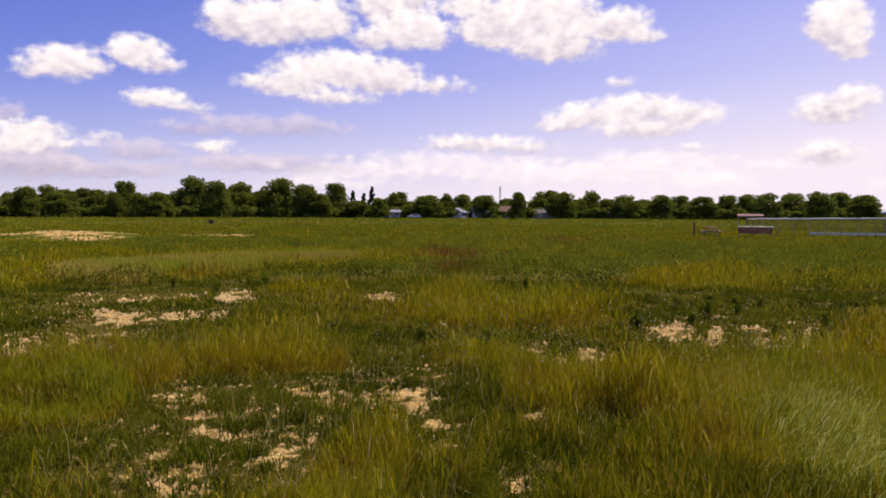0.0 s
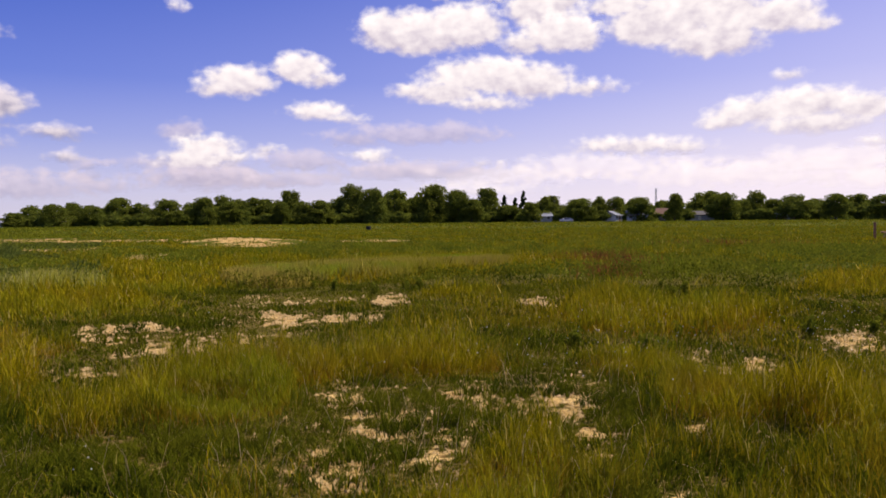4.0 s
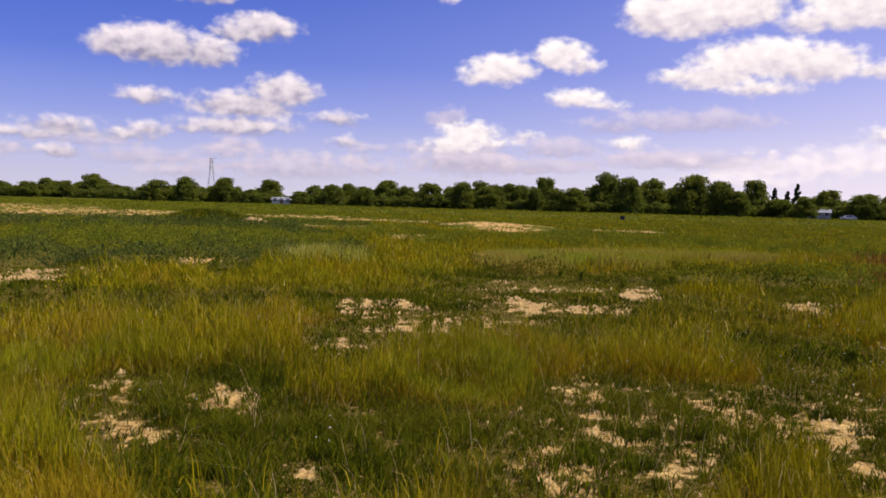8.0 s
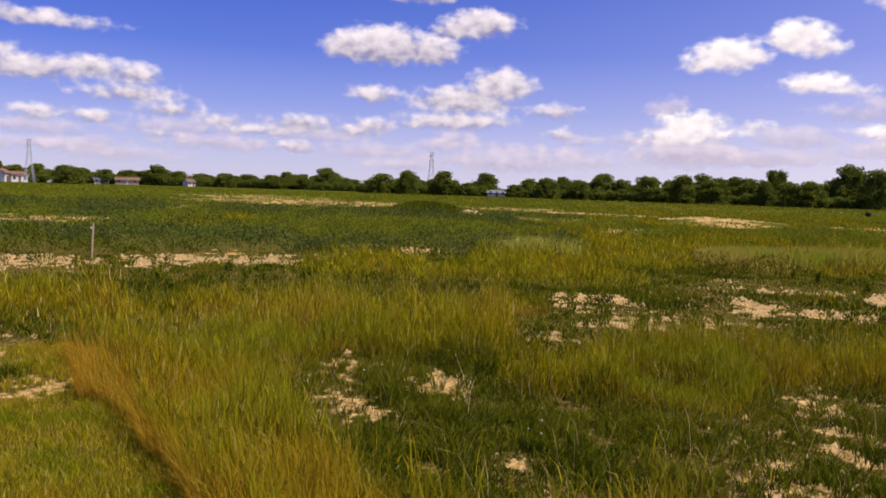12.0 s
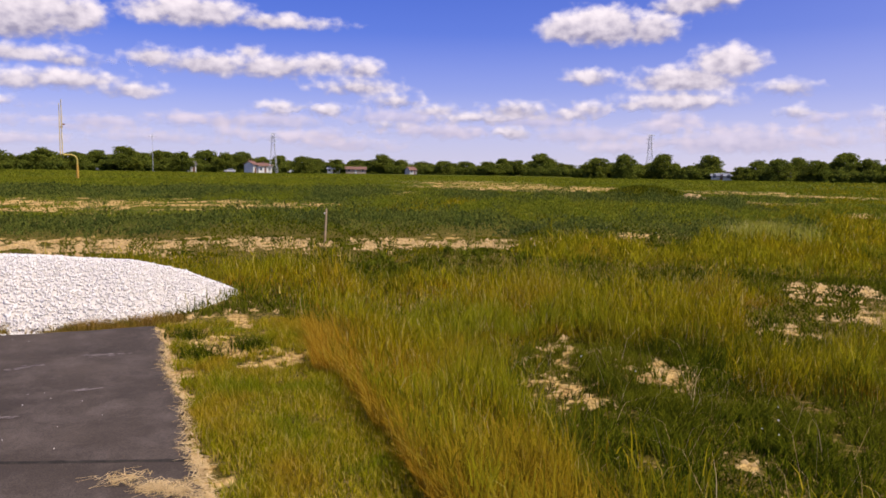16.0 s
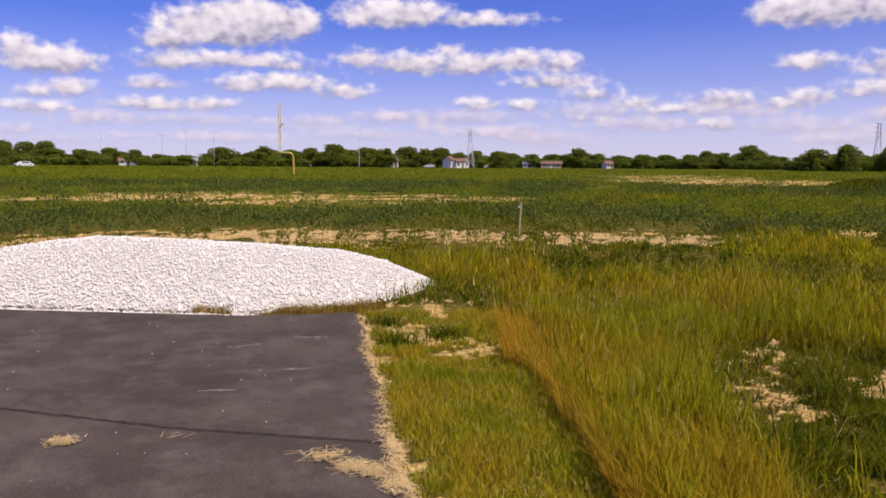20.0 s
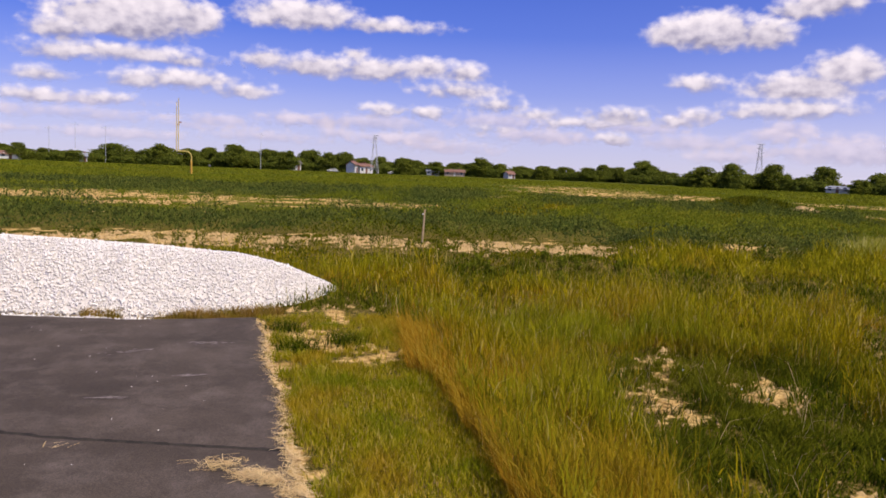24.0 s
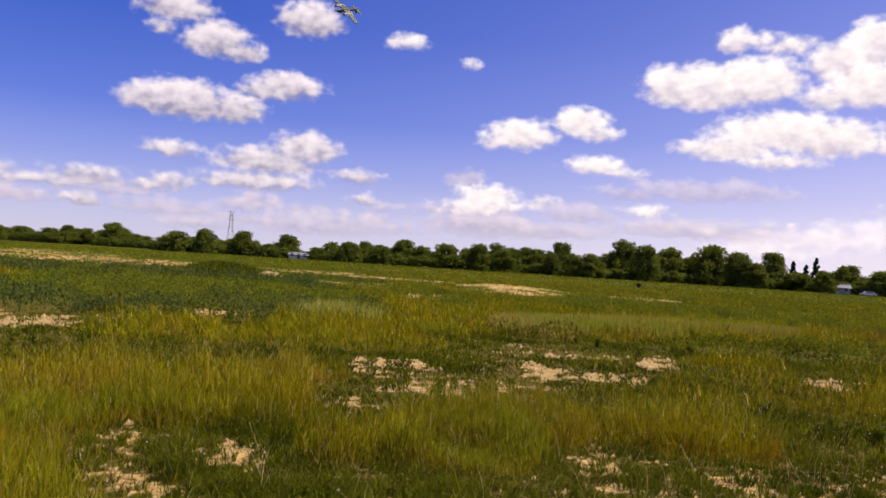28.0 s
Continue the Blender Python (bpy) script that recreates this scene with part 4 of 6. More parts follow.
def grow(count, r0, r1, wide, blade, a0=-40.0, a1=114.0):
    x, y = spread(count, r0, r1, a0, a1)
    r = open_reach(x, y)
    b = bareness(x, y, r)
    # thin growth on open earth, dense elsewhere
    grain = np.clip(np.hypot(x, y) / 12, 0.7, 2.2)
    islets = speckle(x / grain, y / grain, 0.11, 5.5) + 0.6 * speckle(x / grain, y / grain, 0.27, 1.1) > 0.34
    keep = on_field(x, y) & (rng.random(count) > np.clip(b * 1.5, 0, 0.985) * np.where(islets, 0.2, 1.0))
    x, y, b, r, islets = x[keep], y[keep], b[keep], r[keep], islets[keep]
    n = len(x)
    d = np.hypot(x, y)
    low = np.where(d > 30, np.clip((r - 1.0) / 0.45, 0, 1), np.clip((r - 0.9) / 1.6, 0, 1))
    z = stand(x, y) - 0.9 * (1 - low) + rng.normal(0, 0.07, n)
    # single stalks of the tall grass stray far into the weeds
    z = np.where((rng.random(n) < 0.05) & (d < 16) & (b < 0.1), z + 0.6, z)
    tall, weedy = z > 0.3, z < -0.12
    tuft = np.clip(0.85 + 0.45 * wave(x, y, 0.33, 9.0) + 0.25 * wave(x, y, 1.3, 4.0), 0.3, 2)
    rim = 1 + 0.3 * np.exp(-((y - tall_edge(x)) / 0.6) ** 2) * (x < -1) * (x > -7.4)
    h = np.where(tall, rng.uniform(0.2, 0.54, n) * rim, np.where(weedy, rng.uniform(0.04, 0.15, n), rng.uniform(0.12, 0.32, n))) * tuft * np.where(d > 30, 0.12 + 0.88 * low, 0.45 + 0.55 * low)
    h = h * np.where(d > 46, 0.62, 1.0)
    # upright tufts stand about on the open earth
    h = np.where((b > 0.1) & islets & (d < 20), rng.uniform(0.05, 0.17, n) * np.where(d < 12, 1.0, 0.7), h)
    # beyond the near field the weeds are bushes: small leaves at all heights
    bushy = weedy & (d > 19) & ((r > 1.4) | (islets & (b > 0.1)))
    top = np.clip(0.3 + 0.34 * wave(x, y, 1.1, 2.6) + 0.16 * wave(x, y, 0.45, 6.1) + 0.26 * wave(x, y, 3.2, 1.2), 0.04, 0.85)
    az = np.degrees(np.arctan2(-x, y))
    top = top * np.where(d > 46, np.where((d < 80) & (az > 62), 0.55, 0.28), 1.0)
    top = np.where((az > 62) & (d > 25) & (d < 36), np.minimum(top, 0.16), top)
    top = np.where(b > 0.1, np.minimum(top, 0.2), top)
    lift = np.where(bushy, top * rng.random(n) ** 0.7, 0.0)
    h = np.where(bushy, rng.uniform(0.04, 0.085, n) * (0.6 + d / 60), h)
    dark = bushy & shady_belt(x, y)
    lift, h = np.where(dark, lift * 1.35, lift), np.where(dark, h * 1.15, h)
    # the weeds thin out so that earth shows between them
    thin = weedy & (d < 19) & (speckle(x, y, 0.12, 6.0) + 0.6 * wave(x, y, 0.5, 1.0) > 0.75)
    w = wide * rng.uniform(0.7, 1.3, n) * np.where(weedy, np.where(d > 46, 1.3, np.where(d > 19, 1.5, 1.5)), np.where(tall, 0.9, 1.0))
    lean = np.where(weedy, rng.uniform(0.3, 1.1, n), 0.05 + 0.75 * rng.random(n) ** 2)
    # tussocks: blades fan out from their clump's middle, and each clump has its own height
    ix, iy = np.floor(x / 0.34), np.floor(y / 0.34)
    ha, hb, hc = (np.modf(np.abs(np.sin(ix * p + iy * q) * 43758.5))[0] for p, q in ((127.1, 311.7), (269.5, 183.3), (71.3, 97.7)))
    ox, oy = x - (ix + 0.25 + 0.5 * ha) * 0.34, y - (iy + 0.25 + 0.5 * hb) * 0.34
    off = np.clip(np.hypot(ox, oy) / 0.2, 0, 1.4)
    go = np.arctan2(oy, ox) + rng.normal(0, 1.2, n)
    near = (d < 20) & ~weedy
    h = np.where(near, h * (0.74 + 0.4 * hc) * (1.08 - 0.16 * off), h)
    lean = np.where(near, lean * 0.7 + 0.25 * off * rng.random(n), lean)
    # in the standing grass most leaves spring from the stems, at all heights
    leafy = ~weedy & (d < 46) & (rng.random(n) < 0.72)
    start = np.where(leafy, rng.uniform(0, 0.68, n), 0.0)
    lift = np.where(leafy, h * start, lift)
    h = np.where(leafy, h * rng.uniform(0.3, 0.45, n), h)
    w = np.where(leafy, w * 1.35, w)
    lean = np.where(leafy, rng.uniform(0.1, 0.9, n), lean)
    span = np.where(leafy, 0.36, 1.0)
    ground = relief(x, y) - 0.01
    build = blades if blade else wedges
    weeds = WEED if r1 < 25 else BUSH if r1 < 81 else CROP
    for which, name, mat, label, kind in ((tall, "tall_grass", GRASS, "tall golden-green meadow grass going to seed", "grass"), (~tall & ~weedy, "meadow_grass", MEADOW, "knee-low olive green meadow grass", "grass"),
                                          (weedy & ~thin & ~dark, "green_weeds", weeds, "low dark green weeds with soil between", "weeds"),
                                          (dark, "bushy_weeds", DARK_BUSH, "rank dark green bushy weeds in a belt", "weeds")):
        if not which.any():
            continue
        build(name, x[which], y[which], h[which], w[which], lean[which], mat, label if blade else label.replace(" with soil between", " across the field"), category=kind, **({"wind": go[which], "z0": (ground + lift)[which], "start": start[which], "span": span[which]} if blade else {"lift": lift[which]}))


grow(22000, 0.4, 3.2, 0.011, True, -95, 100)
grow(24000, 3.2, 9.0, 0.016, True, -95, -40)
grow(45000, 9.0, 30.0, 0.035, False, -95, -40)
grow(40000, 30.0, 120.0, 0.1, False, -95, -40)
grow(400000, 3.2, 9.0, 0.006, True)
grow(140000, 9.0, 14.0, 0.011, True)
grow(130000, 14.0, 20.0, 0.022, False)
grow(380000, 20.0, 46.0, 0.032, False)
grow(210000, 46.0, 80.0, 0.07, False)
grow(150000, 80.0, 120.0, 0.1, False)
grow(120000, 120.0, 275.0, 0.25, False)


def build_clods():
    """Crumbs and clods of dry earth on the open spots."""
    x, y = spread(110000, 3.2, 19.0)
    keep = on_field(x, y) & (bareness(x, y) > 0.2)
    x, y = x[keep][:20000], y[keep][:20000]
    n = len(x)
    s = rng.uniform(0.006, 0.022, n) * (0.6 + np.hypot(x, y) / 14) * np.where(rng.random(n) < 0.1, 1.8, 1)
    a = rng.uniform(0, 6.28, n)
    corner = np.array([(1, 0, 0), (-0.4, 0.9, 0), (-0.5, -0.8, 0), (0.1, 0, 0.9)])
    base = corner[None] * s[:, None, None] * rng.uniform(0.7, 1.3, (n, 4, 1))
    V = np.stack([base[..., 0] * np.cos(a)[:, None] - base[..., 1] * np.sin(a)[:, None] + x[:, None], base[..., 0] * np.sin(a)[:, None] + base[..., 1] * np.cos(a)[:, None] + y[:, None],
                  base[..., 2] + relief(x, y)[:, None]], -1).reshape(-1, 3)
    tagged(new("soil_clods", mesh_of("soil_clods", V, [(0, 1, 3), (1, 2, 3), (2, 0, 3)], n, surface("dry_clod", (0.6, 0.41, 0.17), (0.33, 0.21, 0.075), 5))), "crumbs of dry tan soil", "soil", kind="stuff")


build_clods()


def build_verge():
    n = 150000
    x = np.where(rng.random(n) < 0.25, rng.uniform(-3.2, 7.0, n), rng.uniform(-8.6, 0.5, n))
    y = path_edge(x) + 0.04 + rng.random(n) * (tall_edge(x) + 0.12 - path_edge(x))
    b = bareness(x, y)
    keep = rng.random(n) > np.clip(b * 1.7, 0, 0.97)
    x, y = x[keep], y[keep]
    n = len(x)
    h = rng.uniform(0.03, 0.11, n) * (0.9 + 0.4 * wave(x, y, 0.3, 2.0))
    blades("mown_verge", x, y, h, rng.uniform(0.004, 0.008, n), rng.uniform(0.1, 0.7, n), MOWN, "short mown grass strip along the asphalt path")


build_verge()


def build_margin():
    """Thin brownish grass between the heap and the asphalt."""
    rust = foliage("rusty_grass", [(0.0, (0.16, 0.1, 0.02)), (0.5, (0.3, 0.17, 0.04)), (1.0, (0.42, 0.28, 0.09))], (0.2, 0.17, 0.02), 3.0, glow=0.3)
    for count, y0, y1, tall in ((4000, -4.5, 1.4, 0.07), (5500, -0.4, 1.7, 0.15)):
        y = rng.uniform(y0, y1, count)
        x = path_end(y) - 0.14 + rng.normal(0, 0.1, count) - np.clip(y - 0.9, 0, 1) * 0.3 - 0.1 * (tall > 0.1)
        keep = wave(x, y, 0.4, 3.0) > -0.3
        x, y = x[keep], y[keep]
        n = len(x)
        blades("margin_grass", x, y, rng.uniform(0.03, tall, n), rng.uniform(0.003, 0.007, n), rng.uniform(0.2, 1.0, n), rust, "thin rusty dry grass between gravel and asphalt")


build_margin()


def build_rusty_front():
    """Rust-coloured stems along the front of the tall grass, where it was cut back to the verge."""
    rust = foliage("rusty_stems", [(0.0, (0.3, 0.13, 0.014)), (0.5, (0.42, 0.23, 0.02)), (1.0, (0.52, 0.38, 0.05))], (0.42, 0.27, 0.02), 0.7, glow=0.45, normal_up=0.6)
    n = 7500
    x = rng.uniform(-7.6, -1.6, n)
    y = tall_edge(x) + 0.75 * rng.random(n) ** 2 + 0.07 * wave(x, x * 0, 0.3, 2.0)
    keep = rng.random(n) < 0.35 + 0.65 * np.clip((-x - 1.6) / 2.0, 0, 1)
    x, y = x[keep], y[keep]
    n = len(x)
    blades("rusty_stems", x, y, rng.uniform(0.1, 0.42, n), rng.uniform(0.003, 0.006, n), rng.uniform(0.05, 0.9, n), rust, "rusty orange stems at the front of the tall grass", wind=rng.uniform(3.6, 5.8, n))


build_rusty_front()


def build_flattened():
    """Wind-laid pale grass."""
    laid = foliage("laid_grass", [(0.0, (0.14, 0.16, 0.012)), (0.5, (0.28, 0.28, 0.03)), (0.8, (0.45, 0.44, 0.09)), (1.0, (0.74, 0.72, 0.28))], (0.2, 0.21, 0.02), 0.8, normal_up=0.4)
    n = 9000
    x, y = 2.85 + rng.normal(0, 0.38, n), 5.3 + rng.normal(0, 0.7, n)
    blades("laid_grass", x, y, rng.uniform(0.2, 0.36, n), rng.uniform(0.004, 0.007, n), rng.uniform(0.7, 1.3, n), laid, "pale tall grass laid over by the wind", wind=np.full(n, 0.35), bent=1.0)
    n = 3600
    x, y = 2.85 + rng.normal(0, 0.38, n), 5.3 + rng.normal(0, 0.7, n)
    blades("laid_seed_heads", x, y, rng.uniform(0.06, 0.12, n), rng.uniform(0.003, 0.006, n), rng.uniform(0.9, 1.6, n), laid, "whitish seed heads combed over by the wind", z0=rng.uniform(0.2, 0.33, n), wind=np.full(n, 0.35), bent=1.0)
    n = 1700
    x, y = polar(38.0, 22)[0] + rng.normal(0, 0.5, n), polar(38.0, 22)[1] + rng.normal(0, 0.6, n)
    blades("pale_grass", x, y, rng.uniform(0.35, 0.6, n), rng.uniform(0.01, 0.02, n), rng.uniform(0.1, 0.4, n), PALE, "pale clump of tall dry grass")


build_flattened()


def build_seed_heads():
    """A thin mist of straw-coloured seed heads over the tall stands."""
    x, y = spread(22000, 3.4, 12.0)
    keep = on_field(x, y) & (stand(x, y) > 0.2) & (bareness(x, y) < 0.1)
    x, y = x[keep], y[keep]
    n, d = len(x), np.hypot(x, y)
    blades("seed_heads", x, y, rng.uniform(0.05, 0.1, n), rng.uniform(0.0015, 0.003, n) * (0.6 + d / 9), rng.uniform(0.2, 1.1, n), SEED, "small straw-coloured seed heads above the tall grass",
           z0=relief(x, y) + rng.uniform(0.22, 0.46, n))


build_seed_heads()


def build_swath():
    """A smooth sward of short bright grass across the middle of the field, and rusty dock weeds beyond its end."""
    sward = foliage("short_sward", [(0.0, (0.22, 0.24, 0.015)), (0.5, (0.3, 0.28, 0.025)), (1.0, (0.4, 0.34, 0.05))], (0.42, 0.29, 0.08), 0.16, glow=0.4, second=(0.2, 0.34, 0.012), second_scale=0.3, normal_up=1.0)
    n = 60000
    a, d = rng.uniform(6, 27, n), rng.uniform(19.5, 28.5, n)
    mid = np.interp(a, [6, 14, 20, 27], [26.5, 25.0, 23.0, 21.5])
    half = 2.6 * np.sqrt(np.clip((a - 6) * (27 - a) / 70, 0, 1)) + 0.6 * wave(a, d, 1.5, 2.0)
    keep = np.abs(d - mid) / np.maximum(half, 0.1) < rng.uniform(0.45, 1.15, n)
    a, d = np.radians(a[keep]), d[keep]
    x, y = -np.sin(a) * d, np.cos(a) * d
    n = len(x)
    wedges("short_sward", x, y, rng.uniform(0.4, 0.5, n), rng.uniform(0.03, 0.06, n), rng.uniform(0.1, 0.5, n), sward, "smooth swath of short lime and tan grass")
    rusty = foliage("dock_weeds", [(0.0, (0.16, 0.06, 0.025)), (0.6, (0.26, 0.1, 0.04)), (1.0, (0.2, 0.16, 0.03))], glow=0.3, normal_up=0.8)
    for az, d, wide, deep, k in ((-0.3, 30, 0.9, 1.5, 700), (-7.5, 46, 3.0, 1.2, 700), (-1.0, 23, 0.5, 1.2, 260)):
        c = polar(az, d)
        x, y = c[0] + rng.normal(0, wide, k), c[1] + rng.normal(0, deep, k)
        wedges("dock_weeds", x, y, rng.uniform(0.3, 0.5, k), rng.uniform(0.03, 0.06, k), rng.uniform(0.1, 0.4, k), rusty, "rusty red-brown dock weeds gone to seed", "weeds")


build_swath()


def build_mound():
    """Dark weeds that cover the low mound in the field."""
    n = 4000
    c = polar(46.6, 56.3)
    x, y = c[0] + rng.normal(0, 1.15, n), c[1] + rng.normal(0, 1.1, n)
    wedges("mound_weeds", x, y, rng.uniform(0.1, 0.22, n), rng.uniform(0.06, 0.14, n), rng.uniform(0.3, 1.0, n), WEED, "dark green weeds over a low earth mound", "weeds",
           lift=rng.random(n) * np.clip(0.16 + 0.14 * wave(x, y, 0.8, 3.3), 0.03, 0.3))


build_mound()


def build_straw():
    """Dry cut grass lying along the asphalt's edge and in wisps on it."""
    n = 2600
    x = rng.uniform(-8.3, -3.0, n)
    y = path_edge(x) + rng.normal(0.03, 0.028, n)
    keep = rng.random(n) < 0.45 + 0.5 * (wave(x, y * 0, 0.5, 1.0) > 0)
    x, y = x[keep], y[keep]

    def lay(name, x, y, label):
        n = len(x)
        a, ln = rng.uniform(0, 6.28, n), rng.uniform(0.03, 0.11, n)
        z = np.where(y < path_edge(x) + 0.02, 0.036, 0.005) + rng.uniform(0.002, 0.025, n)
        d = np.stack([np.cos(a), np.sin(a), rng.normal(0, 0.1, n)], 1) * ln[:, None] / 2
        s = np.stack([-np.sin(a), np.cos(a), np.zeros(n)], 1) * 0.0017
        p = np.stack([x, y, z], 1)
        d[:, 2] = np.abs(d[:, 2])
        V = np.stack([p - d * [1, 1, 0] - s, p - d * [1, 1, 0] + s, p + d + s, p + d - s], 1).reshape(-1, 3)
        tagged(new(name, mesh_of(name, V, [(0, 1, 2, 3)], n, STRAW)), label, "straw", kind="stuff")

    lay("straw_edge", x, y, "dry straw along the asphalt's broken edge")
    for cx, cy, sx, sy, k in ((-4.3, 0.55, 0.04, 0.07, 120), (-4.12, 0.66, 0.04, 0.05, 200), (-4.02, 0.76, 0.04, 0.04, 220), (-4.87, -0.9, 0.03, 0.04, 130), (-4.82, -0.3, 0.015, 0.04, 6), (-3.84, 0.84, 0.06, 0.04, 140)):
        lay("straw_wisp", cx + rng.normal(0, sx, k), cy + rng.normal(0, sy, k), "wisp of dry straw on the asphalt")
    # seed stalks that lean out over the verge and the bare soil
    n = 900
    x, y = spread(n, 3.9, 9.5, -30, 76)
    keep = on_field(x, y)
    x, y = x[keep], y[keep]
    n = len(x)
    blades("seed_stalks", x, y, rng.uniform(0.25, 0.5, n), rng.uniform(0.002, 0.003, n), rng.uniform(0.3, 1.2, n), STRAW, "dry pale seed stalks arching over the grass", bent=1.0)


build_straw()


def build_tuft(x, y, h, spreadw, count):
    t = rng.normal(0, 1, (count, 2)) * spreadw
    blades("weed_clump", x + t[:, 0], y + t[:, 1], rng.uniform(0.4, 1, count) * h, np.full(count, 0.008), rng.uniform(0.3, 1.0, count), WEED,
           "dark green weed clump on bare sandy soil", category="weed")


for x, y, h, s in ((-1.45, 5.75, 0.2, 0.1), (-1.75, 6.4, 0.26, 0.16), (-1.1, 6.1, 0.24, 0.13), (-1.7, 5.2, 0.12, 0.05), (-1.25, 5.1, 0.12, 0.05), (-0.2, 7.5, 0.16, 0.09),
                   (0.2, 7.0, 0.2, 0.1), (-4.6, 4.2, 0.18, 0.12), (-5.2, 4.6, 0.2, 0.14), (-7.0, 1.5, 0.18, 0.1), (-7.2, 2.0, 0.2, 0.1), (-7.9, 1.55, 0.16, 0.1), (1.6, 9.3, 0.2, 0.1)):
    build_tuft(x, y, h, s, 260)


# ---- trees ----
def leaf_cloud(name, centres, sizes, per, leaf, mat, flat=0.85):
    c = np.repeat(np.array(centres), per, 0)
    s = np.repeat(np.array(sizes), per)
    n = len(c)
    d = rng.normal(0, 1, (n, 3))
    d /= np.linalg.norm(d, axis=1, keepdims=True)
    r = s * rng.uniform(0.55, 1.05, n)
    p = c + d * r[:, None] * [1, 1, flat]
    a = rng.normal(0, 1, (n, 3)) + d * 0.6
    t = np.cross(a, rng.normal(0, 1, (n, 3)))
    t /= np.linalg.norm(t, axis=1, keepdims=True)
    b = np.cross(a, t)
    b /= np.linalg.norm(b, axis=1, keepdims=True)
    k = (leaf * rng.uniform(0.6, 1.3, n))[:, None]
    V = np.stack([p - t * k, p + b * k * 0.6, p + t * k, p - b * k * 0.6], 1).reshape(-1, 3)
    return mesh_of(name, V, [(0, 1, 2, 3)], n, mat)


def deciduous(seed, label, low=False):
    """A tree one metre high and about one wide, to be scaled: trunk, limbs and a crown of leaf clumps."""
    g = np.random.default_rng(seed)
    tree = root("tree", (0, 0, 0), label=label, category="tree", group="trees along the field's far edge")
    bm = bmesh.new()
    tube(bm, (0, 0, -0.02), (0.01, 0, 0.3), 0.028, 0.02, 8)
    tube(bm, (0.01, 0, 0.3), (0.0, 0.01, 0.7), 0.02, 0.007, 6)
    for _ in range(7):
        a, z = g.uniform(0, 6.28), g.uniform(0.22, 0.5)
        tube(bm, (0.01, 0, z), (math.cos(a) * g.uniform(0.2, 0.36), math.sin(a) * g.uniform(0.2, 0.36), z + g.uniform(0.15, 0.3)), 0.012, 0.003, 5)
    part("trunk", bm, BARK, tree)
    centres, sizes = [], []
    base = 0.04 if low else 0.1
    for _ in range(88):
        a, z = g.uniform(0, 6.28), g.uniform(base, 0.9)
        u = (z - base) / (0.92 - base)
        reach = 0.44 * math.sqrt(max(0.04, math.sin(math.pi * min(0.985, 0.26 + u * 0.725)))) * g.uniform(0.35, 1)
        centres.append((math.cos(a) * reach, math.sin(a) * reach, z))
        sizes.append(g.uniform(0.1, 0.17))
    crown = new("crown", leaf_cloud("crown", centres, sizes, 110, 0.027, LEAF))
    crown.parent = tree
    return tree


def conifer():
    tree = root("tree", (0, 0, 0), label="tall dark conifer with a pointed top among the trees", category="tree", group="trees along the field's far edge")
    part("trunk", tube(bmesh.new(), (0, 0, -0.02), (0, 0, 0.98), 0.02, 0.003, 6), BARK, tree)
    centres, sizes = [], []
    for k in range(60):
        z = 0.12 + 0.86 * k / 60
        reach = 0.42 * (1 - z) * rng.uniform(0.4, 1.0)
        a = rng.uniform(0, 6.28)
        centres.append((math.cos(a) * reach, math.sin(a) * reach, z))
        sizes.append(0.03 + 0.07 * (1 - z))
    crown = new("crown", leaf_cloud("crown", centres, sizes, 34, 0.034, NEEDLE, 0.5))
    crown.parent = tree
    return tree


KINDS = [deciduous(11, "full dark green broadleaf tree at the field's edge"), deciduous(12, "dark green broadleaf tree with an uneven crown", True), deciduous(13, "rounded dark green broadleaf tree"),
         deciduous(14, "broad green tree with low branches", True), deciduous(15, "bushy dark green tree in the distant tree line", True)]
SPRUCE = conifer()
# azimuth, height of the top above the horizon, half breadth, in degrees
TREES_A = [(-32.7, 1.78, 0.8), (-31.3, 0.92, 0.7), (-28.5, 1.22, 0.9), (-27.1, 1.45, 0.9), (-25.8, 1.49, 0.9), (-24.2, 1.41, 0.9), (-22.7, 1.41, 0.9), (-21.4, 1.34, 0.8), (-20.2, 1.28, 0.8),
           (-18.5, 1.17, 0.9), (-17.0, 1.26, 0.8), (-15.7, 1.28, 0.8), (-14.5, 1.03, 0.7), (-13.3, 1.32, 1.0), (-11.9, 1.07, 0.7), (-10.7, 1.61, 0.8), (-8.7, 1.51, 1.0), (-7.7, 1.62, 1.15),
           (-5.5, 1.48, 0.6), (-4.7, 1.08, 0.6), (-3.2, 1.27, 1.0), (-1.4, 1.38, 0.75), (-0.2, 1.4, 0.6), (1.1, 1.29, 1.0), (3.3, 1.48, 1.0), (4.7, 1.08, 0.7)]
